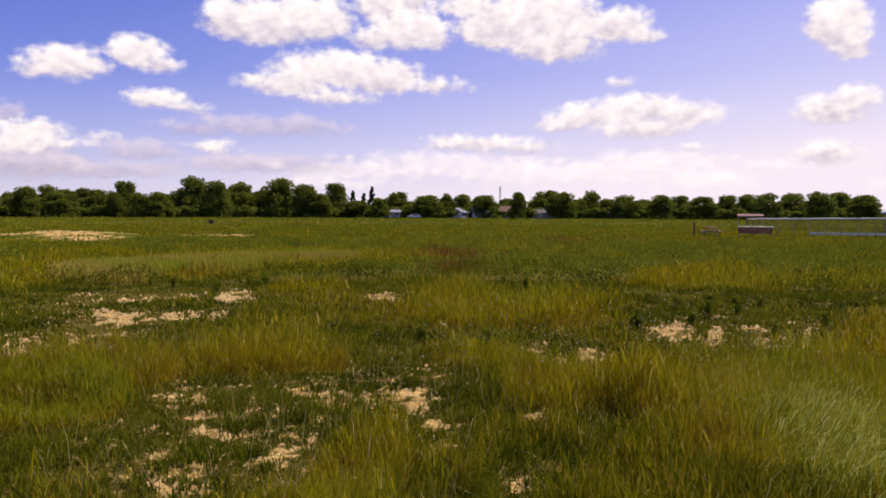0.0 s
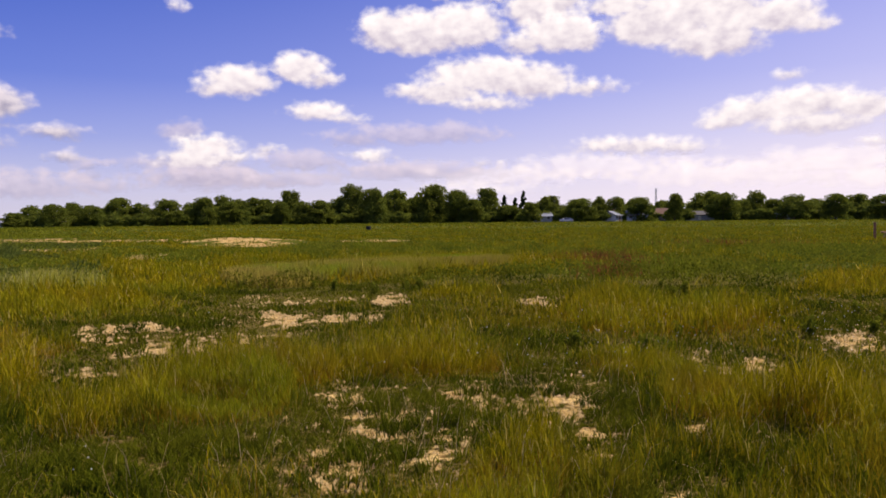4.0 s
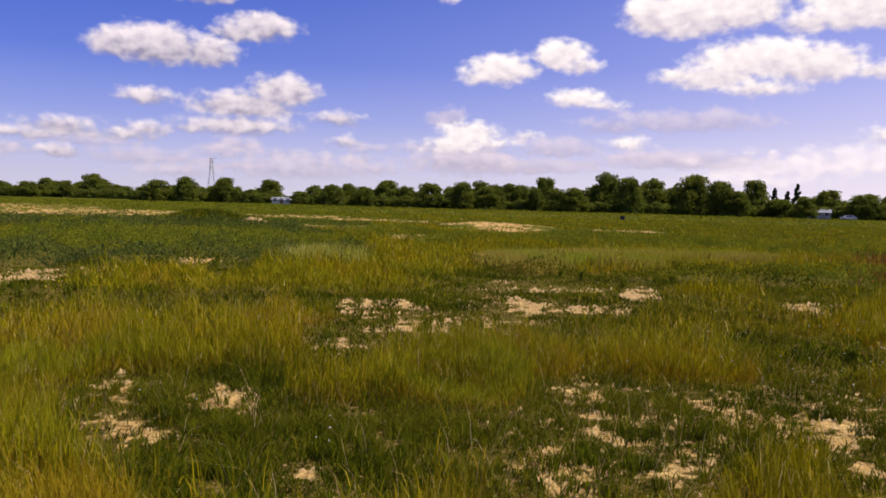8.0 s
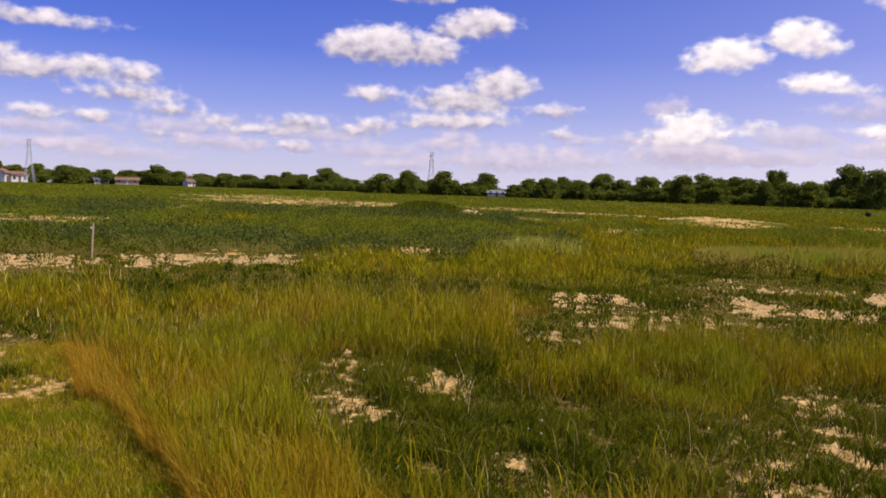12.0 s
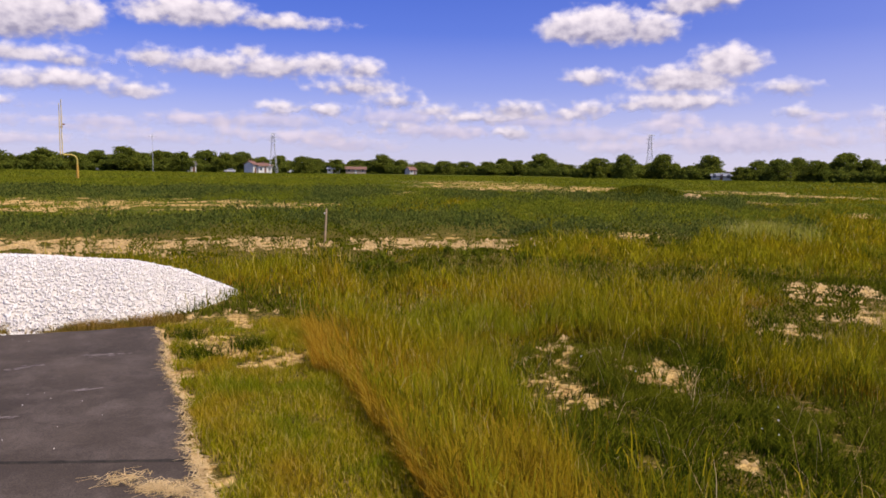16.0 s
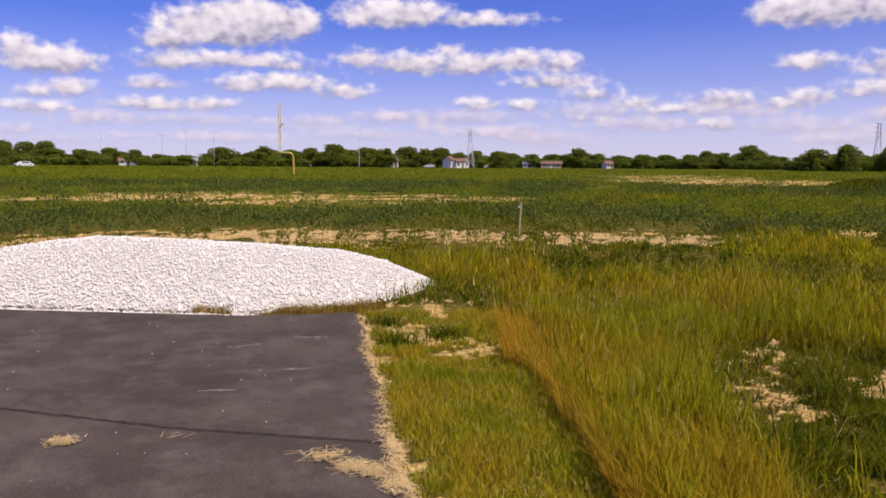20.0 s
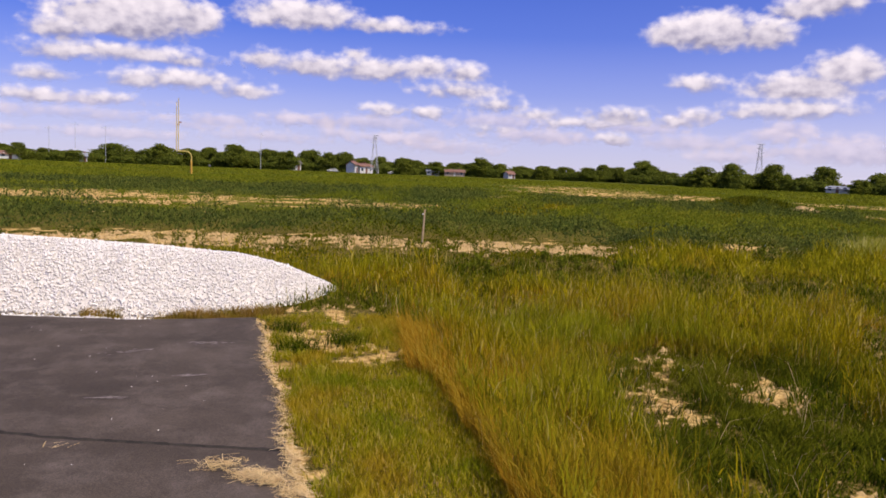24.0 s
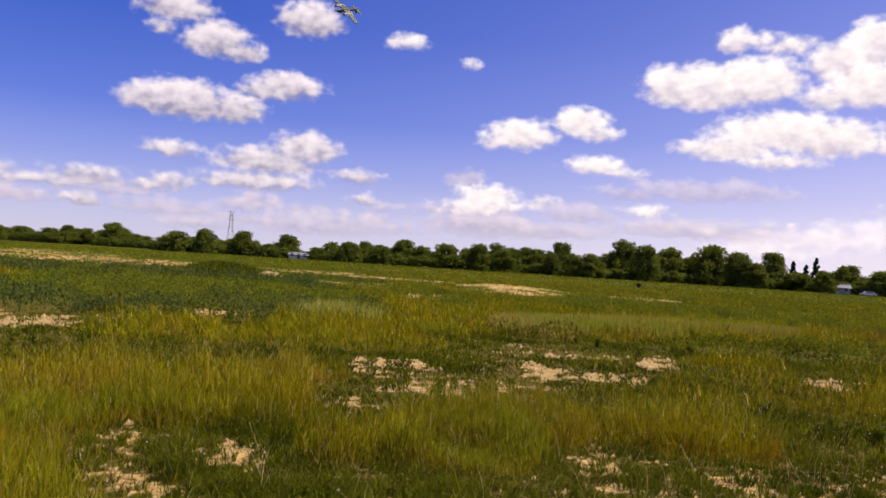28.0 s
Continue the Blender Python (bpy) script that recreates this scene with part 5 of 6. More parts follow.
TREES_B = [(7.9, 2.06, 1.0), (10.0, 1.95, 0.95), (11.9, 2.42, 1.2), (14.7, 2.08, 1.2), (16.2, 2.17, 0.95), (17.8, 2.46, 1.05), (20.1, 1.35, 0.9), (22.3, 2.0, 0.95), (22.9, 1.27, 0.5), (23.9, 1.45, 0.7),
           (24.8, 1.51, 0.7), (25.9, 1.45, 0.7), (27.0, 1.7, 0.8), (28.2, 1.58, 0.85), (29.1, 1.23, 0.6), (30.7, 1.45, 0.92), (32.4, 1.18, 0.7), (33.7, 1.51, 0.92), (35.6, 1.07, 0.8), (36.7, 1.21, 0.65),
           (37.7, 1.15, 0.8), (38.9, 1.05, 0.8), (40.1, 0.6, 0.6), (42.2, 1.34, 0.9), (44.5, 0.76, 0.5), (45.3, 1.38, 0.85), (47.1, 0.7, 0.6), (47.9, 1.39, 0.75), (49.0, 0.64, 0.6), (49.9, 1.11, 0.9)]
TREES_C = [(52.5, 0.71, 0.7), (53.9, 1.36, 0.95), (55.5, 0.85, 0.65), (56.7, 0.96, 0.6), (57.8, 0.73, 0.8), (59.4, 0.7, 0.85), (61.0, 0.74, 0.85), (62.6, 0.67, 0.85), (64.1, 0.77, 0.75), (65.6, 1.14, 0.85),
           (67.3, 0.73, 0.85), (68.8, 0.71, 0.8), (70.2, 0.74, 0.7), (71.2, 0.9, 0.8), (72.8, 0.89, 0.75), (75.5, 1.13, 0.85), (76.7, 1.05, 0.8), (77.9, 1.18, 0.96),
           (79.5, 1.03, 0.85), (80.9, 1.09, 0.96), (83.2, 1.28, 1.2), (84.8, 1.0, 0.85), (86.4, 0.9, 0.9), (88.3, 1.1, 1.0), (91.0, 1.0, 1.3), (93.6, 0.45, 0.7), (95.3, 0.5, 0.7), (96.8, 0.75, 0.7)]
TREES_D = [(98.3, 0.85, 0.8), (100.1, 0.74, 0.8), (102.2, 1.2, 0.8), (103.3, 1.18, 0.85), (105.3, 1.36, 0.9), (107.5, 1.44, 1.0), (110.0, 1.4, 1.1), (112.5, 1.2, 1.1), (-34.5, 1.6, 1.0),
           (6.2, 0.85, 0.9), (13.4, 1.5, 0.9), (9.0, 1.3, 0.8), (19.0, 1.2, 0.9), (21.3, 1.3, 0.8), (-2.3, 0.9, 0.8), (-9.8, 1.0, 0.8), (74.1, 0.8, 0.7), (82.0, 0.9, 0.8), (26.5, 1.2, 0.8), (28.7, 1.2, 0.8)]
for n, (az, el, half) in enumerate(TREES_A + TREES_B + TREES_C + TREES_D):
    d = (285 if az < 51 else 400 if az < 71 else 330) * (1 + 0.05 * math.sin(n * 2.7))
    high = 1.7 + d * math.tan(radians(el))
    wide = 2 * d * math.tan(radians(half)) / 0.9 * (1.15 if az < 51 else 1.2)
    if az > 51:
        wide *= 0.8
        copy_thing(KINDS[(n * 5 + 1) % 5], Matrix.LocRotScale(polar(az - 0.62, d + 9), Euler((0, 0, n * 3.1)), (wide * 0.9, wide * 0.9, high * (0.86 + 0.14 * math.sin(n * 4.3)))))
    copy_thing(KINDS[(n * 7 + n // 5) % 5], Matrix.LocRotScale(polar(az, d), Euler((0, 0, n * 1.9)), (wide, wide, high * 1.06)))
    if el > 0.65 and not 39.5 < az < 45:
        copy_thing(KINDS[(n * 3 + 2) % 5], Matrix.LocRotScale(polar(az + 0.75, d + 22), Euler((0, 0, n * 2.3)), (wide, wide, high * 0.74)))
for az, el in ((6.6, 1.67), (5.8, 1.47), (5.2, 1.97)):
    copy_thing(SPRUCE, Matrix.LocRotScale(polar(az, 290), Euler((0, 0, az)), (9, 9, 1.7 + 290 * math.tan(radians(el)))))
for ob in KINDS + [SPRUCE]:
    for o in (*ob.children_recursive, ob):
        bpy.data.objects.remove(o)


def shrub_kind():
    s = root("shrub", (0, 0, 0), label="low dark bushes filling the foot of the tree line", category="shrub", group="bushes under the trees")
    part("stem", tube(bmesh.new(), (0, 0, -0.02), (0, 0, 0.5), 0.05, 0.01, 6), BARK, s)
    centres = [(rng.uniform(-0.42, 0.42), rng.uniform(-0.3, 0.3), rng.uniform(0.1, 0.75)) for _ in range(22)]
    crown = new("crown", leaf_cloud("crown", centres, [0.2] * 22, 110, 0.06, LEAF))
    crown.parent = s
    return s


SHRUB = shrub_kind()
for n in range(110):
    az = -34 + n * 1.34 + 0.5 * math.sin(n * 5.1)
    d = (281 if az < 51 else 392 if az < 71 else 324) + 4 * math.sin(n * 1.7)
    h = 2.2 + 1.5 * math.sin(n * 2.3) ** 2 + (2.2 if 43 < az < 72 else 1.4)
    copy_thing(SHRUB, Matrix.LocRotScale(polar(az, d), Euler((0, 0, radians(az))), (9.5 if az < 71 else 8, 4, h)))
for o in (*SHRUB.children_recursive, SHRUB):
    bpy.data.objects.remove(o)


# ---- far things ----
def gable_house(az, d, wide, deep, eaves, ridge, turn, wall_mat, roof_mat, label, storeys=1, windows=3, garage=False):
    house = root("house", polar(az, d), az + turn, label, "house")
    bm = box(bmesh.new(), 0, 0, 0, wide, deep, eaves)
    ends = [bm.verts.new((sx * wide / 2, y, z)) for sx in (-1, 1) for y, z in ((-deep / 2, eaves), (deep / 2, eaves), (0, ridge - 0.05))]
    bm.faces.new(ends[:3])
    bm.faces.new(ends[3:])
    part("wall", bm, wall_mat, house)
    bm = bmesh.new()
    for sy in (-1, 1):
        o = 0.4
        corner = [(-wide / 2 - o, sy * (deep / 2 + o), eaves - 0.12), (wide / 2 + o, sy * (deep / 2 + o), eaves - 0.12), (wide / 2 + o, 0, ridge), (-wide / 2 - o, 0, ridge)]
        a = [bm.verts.new(c) for c in corner] + [bm.verts.new((c[0], c[1], c[2] + 0.18)) for c in corner]
        for f in ((0, 1, 2, 3), (4, 5, 6, 7), (0, 1, 5, 4), (1, 2, 6, 5), (2, 3, 7, 6), (3, 0, 4, 7)):
            bm.faces.new([a[i] for i in f])
    bmesh.ops.recalc_face_normals(bm, faces=bm.faces)
    roof = part("roof", bm, roof_mat, house)
    part("chimney", box(bmesh.new(), wide * 0.22, 0.4, ridge - 0.6, 0.6, 0.6, 1.3), ROOF_RED, roof)
    for storey in range(storeys):
        for k in range(windows):
            x = (k + 0.5) / windows * wide - wide / 2
            z = 0.95 + 2.7 * storey
            if storey == 0 and k == windows // 2:
                part("door", box(bmesh.new(), x, -deep / 2 - 0.02, 0.1, 2.4 if garage else 0.95, 0.08, 2.05), WHITE if wall_mat != WHITE else ROOF_RED, house)
                continue
            w = part("window", box(bmesh.new(), x, -deep / 2 - 0.02, z, 1.2, 0.08, 1.25), WHITE, house)
            part("pane", box(bmesh.new(), x, -deep / 2 - 0.05, z + 0.08, 1.04, 0.06, 1.09), GLASS, w)
    return house


# azimuth, distance, breadth, depth, eaves, ridge, turn
HOUSES = [((4.0, 282, 9.5, 7, 2.5, 4.0, 10), GREY, ROOF_GREY, "low grey house with a pale roof under the trees"), ((-1.2, 284, 7, 7, 2.6, 4.4, 60), WHITE, ROOF_GREY, "small white house with its gable to the field"),
          ((-2.9, 283, 8.5, 6.5, 2.7, 4.6, 5), WHITE, ROOF_GREY, "white single-storey house behind the field"), ((-5.0, 285, 9, 7, 3.0, 5.4, -15), BEIGE, ROOF_RED, "beige house with a brown roof among trees"),
          ((-7.1, 286, 12, 7, 2.5, 4.0, 8), GREY, ROOF, "long grey ranch house in the shade of trees"), ((-9.6, 285, 6, 6, 2.5, 3.8, 0), WHITE, ROOF_GREY, "small white house between dark trees"),
          ((-12.8, 284, 9, 7, 2.4, 3.7, 5), BEIGE, ROOF_GREY, "low pale house at the foot of the trees"), ((-15.1, 284, 9, 7, 2.3, 3.6, -5), WHITE, ROOF_RED, "low white house under the tree line"),
          ((1.2, 284, 11, 7, 2.4, 3.9, 0), BEIGE, ROOF, "dark-roofed ranch house in tree shade"),
          ((13.3, 288, 5.5, 5, 1.7, 2.7, 0), BEIGE, ROOF_RED, "brown-roofed house between broad trees")]
for (az, d, w, dp, e, r, t), wm, rm, label in HOUSES:
    gable_house(az, d - 4, w * 0.8, dp * 0.8, e * 0.8, r * 0.8, t, wm, rm, label)
HOUSES_WEST = [((44.0, 282, 5, 5, 2.6, 4.6, 20), WHITE, ROOF_RED, "white shed rising behind the hedge"), ((41.3, 282, 9, 6, 2.0, 3.0, -10), WHITE, ROOF_GREY, "long white low building by the trees"),
               ((37.6, 275, 7, 6, 2.2, 3.3, 0), WHITE, ROOF, "small white house under the trees"), ((79.0, 318, 5, 6, 3.4, 5.0, 15), WHITE, ROOF, "white house partly behind trees"),
               ((67.4, 380, 13, 7, 2.5, 4.0, 0), BEIGE, ROOF_RED, "long low beige house far across the field"), ((69.0, 380, 8, 7, 2.4, 4.0, 0), WHITE, ROOF_GREY, "low white house far across the field"),
               ((63.4, 385, 5, 6, 2.6, 4.4, 30), WHITE, ROOF_RED, "small white house with a red roof"), ((97.2, 316, 9, 6, 2.3, 3.6, 0), WHITE, ROOF_RED, "low house beyond the field"),
               ((93.0, 316, 4, 4, 2.6, 4.0, 0), WHITE, ROOF_GREY, "small white hut beyond the field")]
for (az, d, w, dp, e, r, t), wm, rm, label in HOUSES_WEST:
    gable_house(az, d, w * 0.75, dp * 0.8, e * 0.8, r * 0.8, t, wm, rm, label, windows=2 if w < 8 else 3)
gable_house(74.15, 306, 6.4, 5.0, 2.7, 3.7, 40, WHITE, ROOF_RED, "white house with a low red-brown roof", 1, 3)
gable_house(74.85, 303, 2.8, 4.0, 3.1, 4.4, 55, WHITE, ROOF_RED, "white gable-fronted wing of a house", 1, 1)


def lattice_tower(az, d, high, half, label):
    tower = root("lattice_tower", polar(az, d), az + 12, label, "tower")
    levels = [(0, half), (high * 0.3, half * 0.72), (high * 0.55, half * 0.5), (high * 0.78, half * 0.34), (high, half * 0.26)]
    for sx, sy in ((-1, -1), (1, -1), (1, 1), (-1, 1)):
        bm = bmesh.new()
        for (z0, h0), (z1, h1) in zip(levels, levels[1:]):
            tube(bm, (sx * h0, sy * h0, z0), (sx * h1, sy * h1, z1), high * 0.0042, sides=5)
        part("leg", bm, STEEL, tower)
    for k, ((z0, h0), (z1, h1)) in enumerate(zip(levels, levels[1:])):
        bm = bmesh.new()
        for (ax, ay), (bx, by) in (((-1, -1), (1, -1)), ((1, -1), (1, 1)), ((1, 1), (-1, 1)), ((-1, 1), (-1, -1))):
            tube(bm, (ax * h0, ay * h0, z0), (bx * h1, by * h1, z1), high * 0.0022, sides=4)
            tube(bm, (bx * h0, by * h0, z0), (ax * h1, ay * h1, z1), high * 0.0022, sides=4)
            tube(bm, (ax * h1, ay * h1, z1), (bx * h1, by * h1, z1), high * 0.0022, sides=4)
        part("bracing", bm, STEEL, tower)
    for z in (0.8, 0.9, 0.99):
        bm = bmesh.new()
        for sy in (-1, 1):
            tube(bm, (-half * 0.9, sy * half * 0.12, high * z), (half * 0.9, sy * half * 0.12, high * z), high * 0.005, sides=4)
        part("crossarm", bm, STEEL, tower)


lattice_tower(73.3, 292, 1.7 + 292 * math.tan(radians(2.5)), 1.5, "grey steel lattice tower at the field's far side")
lattice_tower(46.25, 560, 1.7 + 560 * math.tan(radians(2.8)), 3.0, "grey steel transmission tower behind the trees")
lattice_tower(-4.2, 640, 1.7 + 640 * math.tan(radians(1.98)), 1.4, "thin radio mast behind the trees")


def pole(az, d, high, label):
    p = root("utility_pole", polar(az, d), az, label, "pole", "tall poles beyond the field")
    part("shaft", tube(bmesh.new(), (0, 0, -0.3), (0, 0, high), 0.11, 0.07, 8), STEEL, p)
    part("crossarm", tube(bmesh.new(), (-1.6, 0, high * 0.94), (1.6, 0, high * 0.94), 0.06, sides=6), STEEL, p)


pole(81.4, 315, 14.0, "tall thin pole in front of the trees")
pole(93.45, 330, 15.0, "tall thin pole beyond the field")
pole(95.0, 330, 13.0, "tall thin pole beyond the field")
pole(91.6, 335, 14.5, "tall thin pole beyond the field")
pole(98.9, 330, 12.0, "tall thin pole beyond the field")


def goalpost():
    """Gooseneck goal: one padded post, a crossbar seen nearly end on, two uprights."""
    g = root("goalpost", polar(86.08, 110), 86.08, "yellow gooseneck football goalpost standing in the field", "goalpost")
    bm = bmesh.new()
    tube(bm, (0, 0, -0.2), (0, 0, 2.35), 0.085, sides=12)
    last = Vector((0, 0, 2.35))
    for k in range(1, 9):
        a = k / 8 * math.pi / 2
        here = Vector((-0.7 * (1 - math.cos(a)), 0, 2.35 + 0.7 * math.sin(a)))
        tube(bm, last, here, 0.085, sides=12)
        last = here
    tube(bm, last, (-1.8, 0, 3.05), 0.085, sides=12)
    part("post", bm, YELLOW, g)
    part("pad", tube(bmesh.new(), (0, 0, 0), (0, 0, 1.75), 0.14, sides=12), surface("amber_pad", (0.75, 0.42, 0.06), (0.6, 0.32, 0.04), 3, 0.6), g, "amber yellow foam pad round the post")
    part("crossbar", tube(bmesh.new(), (-1.62, -3.55, 3.05), (-1.98, 3.55, 3.05), 0.08, sides=10), YELLOW, g)
    for x, y in ((-1.62, -3.55), (-1.98, 3.55)):
        u = part("upright", tube(bmesh.new(), (x, y, 3.05), (x, y, 9.7), 0.06, 0.05, sides=10), YELLOW, g)
        part("wind_ribbon", box(bmesh.new(), x + 0.2, y, 6.6, 0.4, 0.02, 0.16), RED_WOOD, u)


goalpost()


def stake():
    s = root("survey_stake", polar(69.45, 17.5), 105, "weathered wooden survey stake standing in the grass", "stake")
    bm = box(bmesh.new(), 0, 0, -0.2, 0.038, 0.025, 1.0, 0.003)
    for v in bm.verts:
        if v.co.z > 0.7:
            v.co.z += 0.02 * (v.co.x > 0)
    ob = part("shaft", bm, surface("pale_wood", (0.5, 0.37, 0.23), (0.36, 0.25, 0.14), 8), s)
    ob.matrix_local = pose(0, 0, 0, 1.5, 2.0, 0)
    part("ribbon", box(bmesh.new(), 0.0, 0, 0.7, 0.044, 0.031, 0.03), WHITE, s)


stake()


def car(az, d, turn, paint, label):
    c = root("car", polar(az, d), az + turn, label, "car", "cars parked beyond the field")
    bm = bmesh.new()
    shape = [(-2.2, 0.35), (-2.25, 0.85), (-1.3, 0.95), (-0.7, 1.45), (1.1, 1.48), (1.75, 0.98), (2.2, 0.9), (2.25, 0.35)]
    rows = [[bm.verts.new((x, y * (0.86 if z > 1.2 else 0.9), z)) for x, z in shape] for y in (-1, 1)]
    bm.faces.new(rows[0])
    bm.faces.new(rows[1])
    for i in range(len(shape)):
        k = (i + 1) % len(shape)
        bm.faces.new((rows[0][i], rows[0][k], rows[1][k], rows[1][i]))
    bmesh.ops.recalc_face_normals(bm, faces=bm.faces)
    part("body", bm, paint, c)
    for y in (-0.9, 0.9):
        part("side_window", box(bmesh.new(), 0.15, y * 0.985, 1.02, 1.9, 0.03, 0.34), GLASS, c)
        for x in (-1.4, 1.4):
            w = part("wheel", tube(bmesh.new(), (x, y * 0.88, 0.33), (x, y * 1.02, 0.33), 0.33, sides=14), DARK, c)
            part("rim", tube(bmesh.new(), (x, y * 1.0, 0.33), (x, y * 1.04, 0.33), 0.19, sides=12), STEEL, w)


car(103.5, 230, 25, WHITE, "white car parked at the field's edge")
for az, turn in ((84.6, 5), (76.3, 0), (71.9, 10)):
    car(az, 322, turn, WHITE, "pale parked car in front of the trees")
for az in (2.1,):
    car(az, 268, 10, WHITE, "white parked car by the houses")


def soil_pile():
    x, y = polar(43.3, 56)[:2]
    bm = bmesh.new()
    bmesh.ops.create_icosphere(bm, subdivisions=4, radius=1)
    for v in bm.verts:
        v.co *= 1 + 0.25 * noise.noise(v.co * 2.2)
        v.co = Vector((v.co.x * 0.9, v.co.y * 0.8, max(v.co.z, -0.2) * 0.36))
    m = surface("dry_sand", (0.55, 0.38, 0.15), (0.38, 0.24, 0.08), 2.5)
    ob = tagged(part("sand_pile", bm, m), "small heap of dry tan sand in the grass", "sand pile")
    ob.matrix_world = pose(x, y, 0.05, 0, 0, 40)


soil_pile()


# ---- pit area at the field's right ----
def workbench():
    b = root("work_bench", polar(-22.1, 62), -22, "low wooden bench with a pale top in the grass", "bench")
    part("top", box(bmesh.new(), 0, 0, 0.78, 2.5, 0.9, 0.07, 0.01), BOARD, b, "pale sun-bleached board")
    for x in (-1.1, 0, 1.1):
        for y in (-0.36, 0.36):
            part("leg", box(bmesh.new(), x, y, -0.05, 0.09, 0.09, 0.83), WOOD, b)
    for y in (-0.4, 0.4):
        part("side_board", box(bmesh.new(), 0, y, 0.32, 2.35, 0.03, 0.4), RED_WOOD, b)


workbench()


def pit_fence():
    """A long low rail on posts with dark netting and pale boards at its foot."""
    f = root("pit_fence", polar(-27.3, 66), -27.3, "long low fence with a white rail and dark netting", "fence")
    n = 12
    part("top_rail", tube(bmesh.new(), (-6.6, 0, 1.36), (6.8, 0, 1.5), 0.07, sides=8), BOARD, f)
    for k in range(n + 1):
        x = -6.6 + 13.4 * k / n
        part("post", tube(bmesh.new(), (x, 0, -0.1), (x, 0, 1.36 + 0.14 * k / n), 0.04, sides=6), WOOD, f)
    net = material("dark_netting", 0.9)[0]
    net.node_tree.nodes["Principled BSDF"].inputs["Base Color"].default_value = (0.03, 0.04, 0.025, 1)
    bm = bmesh.new()
    for k in range(n * 6):
        x = -6.6 + 13.4 * k / (n * 6)
        tube(bm, (x, 0.03, 0.5), (x, 0.03, 1.36), 0.007, sides=4)
    for z in np.linspace(0.5, 1.3, 9):
        tube(bm, (-6.6, 0.03, z), (6.8, 0.03, z), 0.01, sides=4)
    part("netting", bm, net, f, "dark netting")
    for k in range(4, n):
        x = -6.6 + 13.4 * (k + 0.5) / n
        part("foot_board", box(bmesh.new(), x, -0.05, 0.2, 13.2 / n - 0.06, 0.03, 0.2), BOARD, f, "pale painted board")


pit_fence()


def shelter(az, d, wide, deep, high, roof_mat, label):
    s = root("shelter", polar(az, d), az, label, "shelter")
    bm = bmesh.new()
    box(bm, 0, 0, high, wide, deep, 0.16)
    for v in bm.verts:
        v.co.z += 0.25 * (v.co.y > 0)
    part("roof", bm, roof_mat, s)
    for x in (-0.46, -0.15, 0.15, 0.46):
        for y in (-0.45, 0.45):
            part("post", box(bmesh.new(), x * wide, y * deep, -0.1, 0.12, 0.12, high + 0.15), WOOD, s)


shelter(-21.7, 96, 2.8, 2.0, 1.4, ROOF_RED, "small open shelter with a flat brown roof")
shelter(-32.4, 88, 8.6, 4.0, 1.85, GREY, "long open shelter with a bluish metal roof")


def picnic_table(az, d, turn):
    t = root("picnic_table", polar(az, d), az + turn, "weathered reddish wooden table standing in the grass", "table")
    part("tabletop", box(bmesh.new(), 0, 0, 0.72, 1.8, 0.75, 0.05, 0.008), RED_WOOD, t)
    for y in (-0.65, 0.65):
        part("bench_seat", box(bmesh.new(), 0, y, 0.43, 1.8, 0.26, 0.04, 0.008), RED_WOOD, t)
    for x in (-0.65, 0.65):
        bm = bmesh.new()
        for y in (-1, 1):
            tube(bm, (x, y * 0.6, -0.05), (x, y * 0.25, 0.74), 0.05, sides=6)
        tube(bm, (x, -0.7, 0.41), (x, 0.7, 0.41), 0.045, sides=6)
        part("trestle", bm, WOOD, t)


picnic_table(-19.2, 62, 80)
part_post = root("fence_post", polar(-18.1, 60), 0, "short reddish wooden post in the grass", "post")
part("shaft", box(bmesh.new(), 0, 0, -0.1, 0.14, 0.14, 1.25, 0.01), RED_WOOD, part_post)


def drum():
    d = root("barrel", polar(16.6, 118), 0, "black drum lying low in the field", "barrel")
    bm = bmesh.new()
    tube(bm, (0, 0, -0.05), (0, 0, 0.62), 0.36, 0.36, 16)
    for z in (0.05, 0.3, 0.56):
        tube(bm, (0, 0, z), (0, 0, z + 0.04), 0.38, 0.38, 16)
    part("body", bm, DARK, d)


drum()


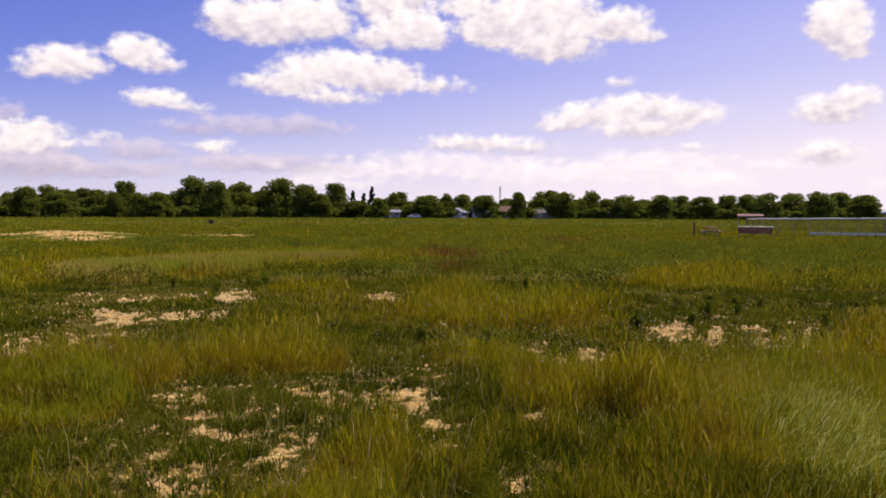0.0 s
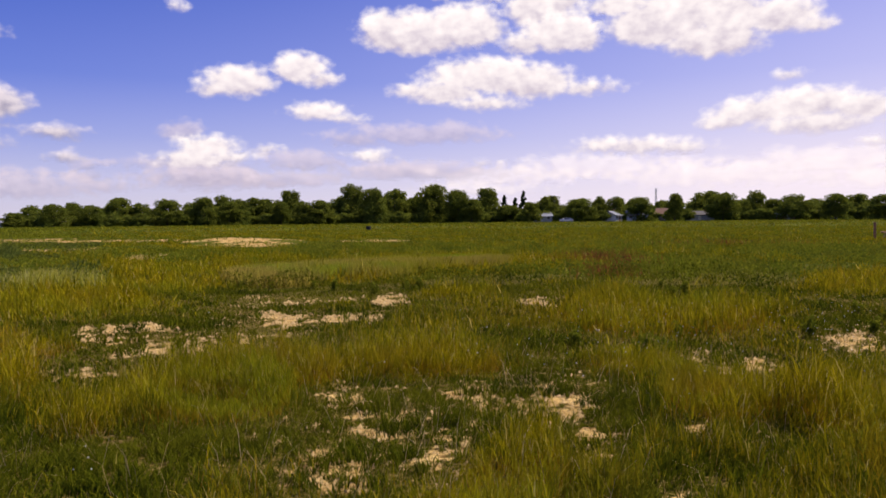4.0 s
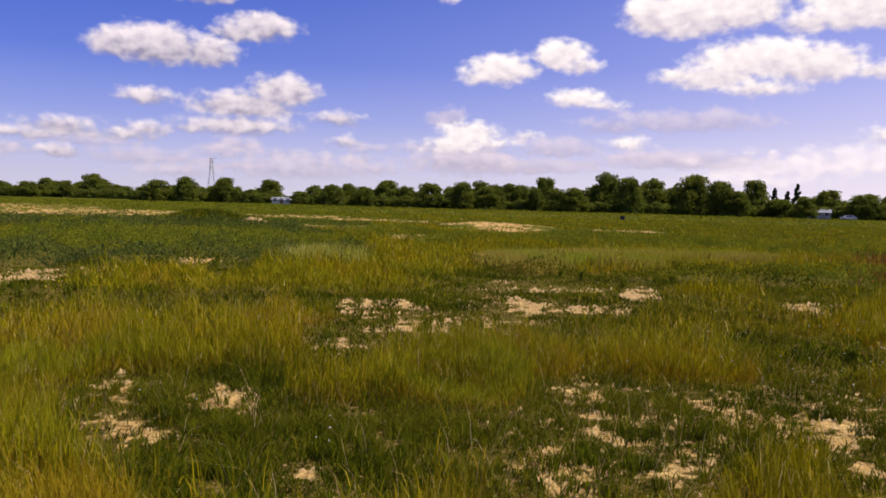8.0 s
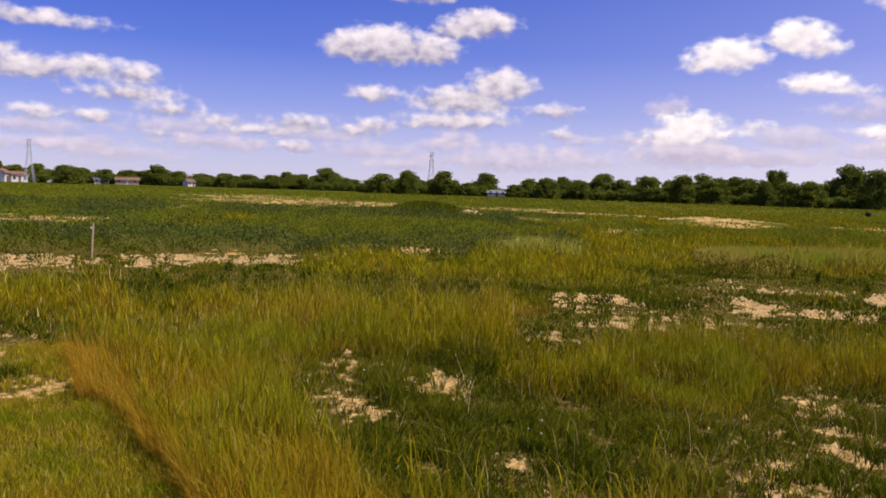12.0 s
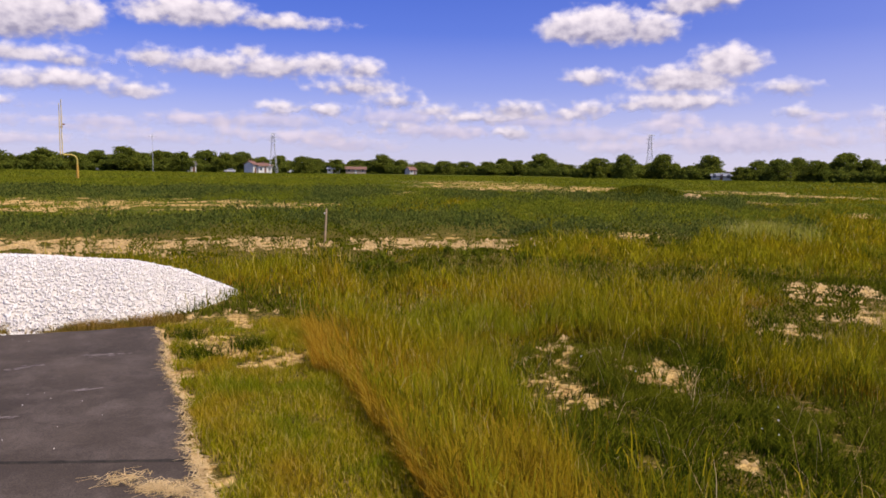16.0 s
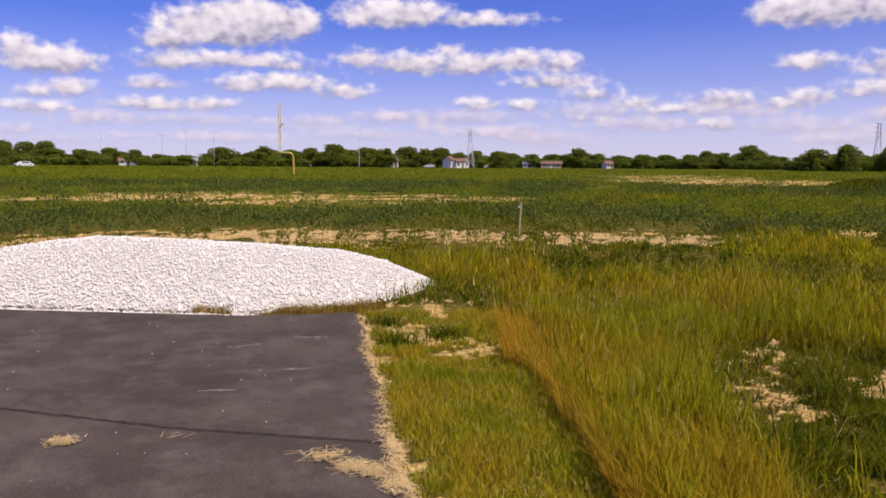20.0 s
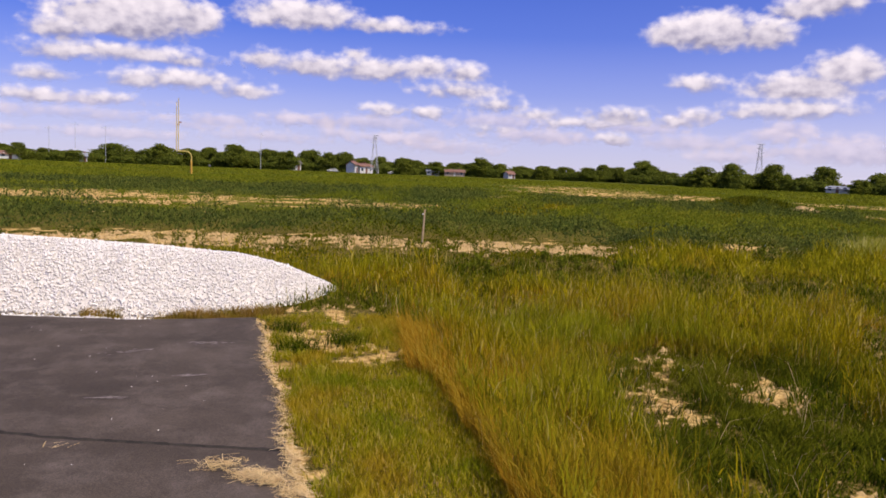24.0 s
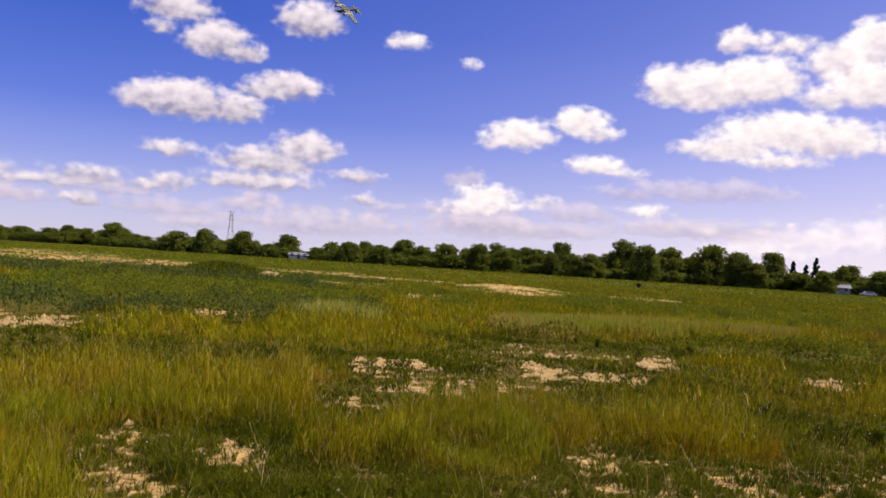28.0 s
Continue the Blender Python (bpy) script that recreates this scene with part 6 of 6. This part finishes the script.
# ---- the model aircraft overhead ----
def aircraft():
    camo = surface("camouflage_paint", (0.09, 0.11, 0.05), (0.045, 0.04, 0.025), 9, 0.6)
    grey = surface("pale_underside", (0.45, 0.45, 0.47), (0.36, 0.36, 0.38), 5, 0.6)
    a = root("model_aircraft", (0, 0, 0), label="camouflaged twin-engine model aeroplane flying over the field", category="model aircraft")
    bm = bmesh.new()
    stations = [(-0.62, 0.015), (-0.5, 0.05), (-0.25, 0.075), (0.05, 0.08), (0.4, 0.05), (0.65, 0.02)]
    rings = []
    for x, r in stations:
        rings.append([bm.verts.new((x, r * math.cos(k / 10 * 2 * math.pi) * 0.85, r * math.sin(k / 10 * 2 * math.pi))) for k in range(10)])
    for p, q in zip(rings, rings[1:]):
        for k in range(10):
            bm.faces.new((p[k], p[(k + 1) % 10], q[(k + 1) % 10], q[k]))
    bm.faces.new(rings[0])
    bm.faces.new(rings[-1])
    bmesh.ops.recalc_face_normals(bm, faces=bm.faces)
    part("fuselage", bm, camo, a)

    def plate(name, points, thick, mat, parent):
        bm = bmesh.new()
        lo = [bm.verts.new((x, y, z - thick / 2)) for x, y, z in points]
        hi = [bm.verts.new((x, y, z + thick / 2)) for x, y, z in points]
        bm.faces.new(lo)
        bm.faces.new(hi)
        for k in range(len(points)):
            m = (k + 1) % len(points)
            bm.faces.new((lo[k], lo[m], hi[m], hi[k]))
        bmesh.ops.recalc_face_normals(bm, faces=bm.faces)
        return part(name, bm, mat, parent)

    for s in (-1, 1):
        plate("wing", [(-0.2, 0.04 * s, -0.03), (-0.14, 0.8 * s, 0.03), (-0.02, 0.8 * s, 0.03), (0.13, 0.04 * s, -0.03)], 0.03, camo, a)
        plate("tailplane", [(0.5, 0.02 * s, 0.02), (0.53, 0.28 * s, 0.03), (0.62, 0.28 * s, 0.03), (0.66, 0.02 * s, 0.02)], 0.012, camo, a)
        n = part("engine_nacelle", tube(bmesh.new(), (-0.36, 0.28 * s, -0.02), (0.12, 0.28 * s, -0.01), 0.055, 0.03, 10), grey, a)
        bm = bmesh.new()
        for k in range(3):
            t = k / 3 * 2 * math.pi + 0.3 * s
            tube(bm, (-0.385, 0.28 * s, -0.02), (-0.385, 0.28 * s + 0.13 * math.cos(t), -0.02 + 0.13 * math.sin(t)), 0.01, 0.006, 5)
        part("propeller", bm, DARK, n)
    bm = bmesh.new()
    for k, (x, z) in enumerate(((0.48, 0.02), (0.58, 0.2), (0.66, 0.2), (0.66, 0.02))):
        for y in (-0.006, 0.006):
            bm.verts.new((x, y, z))
    bmesh.ops.convex_hull(bm, input=bm.verts)
    part("fin", bm, camo, a)
    bm = bmesh.new()
    bmesh.ops.create_uvsphere(bm, u_segments=10, v_segments=6, radius=0.07, matrix=pose(-0.3, 0, 0.06) @ Matrix.Diagonal((2.0, 0.8, 0.7, 1)))
    part("canopy", bm, GLASS, a)
    right, ahead = Vector((math.cos(radians(38.95)), math.sin(radians(38.95)), 0)), polar(38.95, 1)
    tail = (0.72 * right + Vector((0, 0, 0.32)) + 0.6 * ahead).normalized()
    wing = 0.66 * right + Vector((0, 0, -0.62)) - 0.3 * ahead
    wing = (wing - wing.dot(tail) * tail).normalized()
    turn = Matrix((tail, wing, tail.cross(wing))).transposed().to_4x4()
    a.matrix_world = Matrix.Translation(polar(39.0, 31.5, 1.7 + 33 * math.sin(radians(17.6)))) @ turn


aircraft()


# ---- plants that stand out of the grass ----
def leafy_weed(seed):
    g = np.random.default_rng(seed)
    w = root("broadleaf_weed", (0, 0, 0), label="bushy dark green broadleaf weed among the grass", category="weed", group="broadleaf weeds in the field")
    bm = bmesh.new()
    centres = []
    for k in range(5):
        a, r, h = g.uniform(0, 6.28), g.uniform(0.02, 0.16), g.uniform(0.22, 0.42)
        tip = (math.cos(a) * r, math.sin(a) * r, h)
        tube(bm, (tip[0] * 0.2, tip[1] * 0.2, -0.03), tip, 0.005, 0.002, 5)
        centres += [tuple(np.array(tip) * q) for q in (0.45, 0.7, 0.95)]
    part("stem", bm, BUSH, w)
    leaves = new("leaves", leaf_cloud("leaves", centres, [0.07] * len(centres), 22, 0.03, BUSH, 0.8))
    leaves.parent = w
    return w


PLANTS = [leafy_weed(k) for k in (31, 32, 33)]
count = 0
for cx, cy, sx, sy, k in ((4.6, 12.6, 1.3, 1.2, 16), (2.0, 16.5, 1.2, 1.0, 8), (-11.6, 6.2, 0.9, 0.9, 12), (0.6, 9.8, 0.8, 0.7, 7), (-5.3, 17.0, 1.6, 1.0, 8), (-14.0, 14.0, 1.2, 1.5, 6)):
    for _ in range(k):
        x, y = cx + rng.normal(0, sx), cy + rng.normal(0, sy)
        q = rng.uniform(0.4, 0.75)
        copy_thing(PLANTS[count % 3], Matrix.LocRotScale((x, y, float(relief(np.array(x), np.array(y)))), Euler((0, 0, rng.uniform(0, 6.28))), (q, q, q)))
        count += 1
for ob in PLANTS:
    for o in (*ob.children_recursive, ob):
        bpy.data.objects.remove(o)


def build_flower_heads():
    """Small white heads and pale seed tufts over the weeds."""
    spots = []
    for cx, cy, sx, sy, k in ((2.2, 9.5, 1.6, 1.6, 130), (4.0, 12.0, 1.8, 1.5, 90), (-1.0, 9.5, 1.5, 1.2, 50), (-3.6, 3.8, 0.7, 0.5, 7), (-14.5, 13.0, 2.5, 2.5, 60)):
        spots.append(np.stack([cx + rng.normal(0, sx, k), cy + rng.normal(0, sy, k)], 1))
    p = np.concatenate(spots)
    n = len(p)
    z = relief(p[:, 0], p[:, 1]) + rng.uniform(0.18, 0.4, n)
    s = rng.uniform(0.004, 0.009, n)
    eight = np.array([(1, 0, 0), (-1, 0, 0), (0, 1, 0), (0, -1, 0), (0, 0, 0.7), (0, 0, -0.7)])
    V = (eight[None] * s[:, None, None] + np.stack([p[:, 0], p[:, 1], z], 1)[:, None]).reshape(-1, 3)
    faces = [(0, 2, 4), (2, 1, 4), (1, 3, 4), (3, 0, 4), (2, 0, 5), (1, 2, 5), (3, 1, 5), (0, 3, 5)]
    heads = tagged(new("flower_heads", mesh_of("flower_heads", V, faces, n, WHITE)), "tiny white flower heads over green weeds", "flowers", kind="stuff")
    stalk = np.stack([np.stack([p[:, 0] - 0.002, p[:, 1], z * 0 - 0.02], 1), np.stack([p[:, 0] + 0.002, p[:, 1], z * 0 - 0.02], 1), np.stack([p[:, 0], p[:, 1], z], 1)], 1).reshape(-1, 3)
    ob = new("flower_stalks", mesh_of("flower_stalks", stalk, [(0, 1, 2)], n, WEED))
    ob.parent = heads


build_flower_heads()
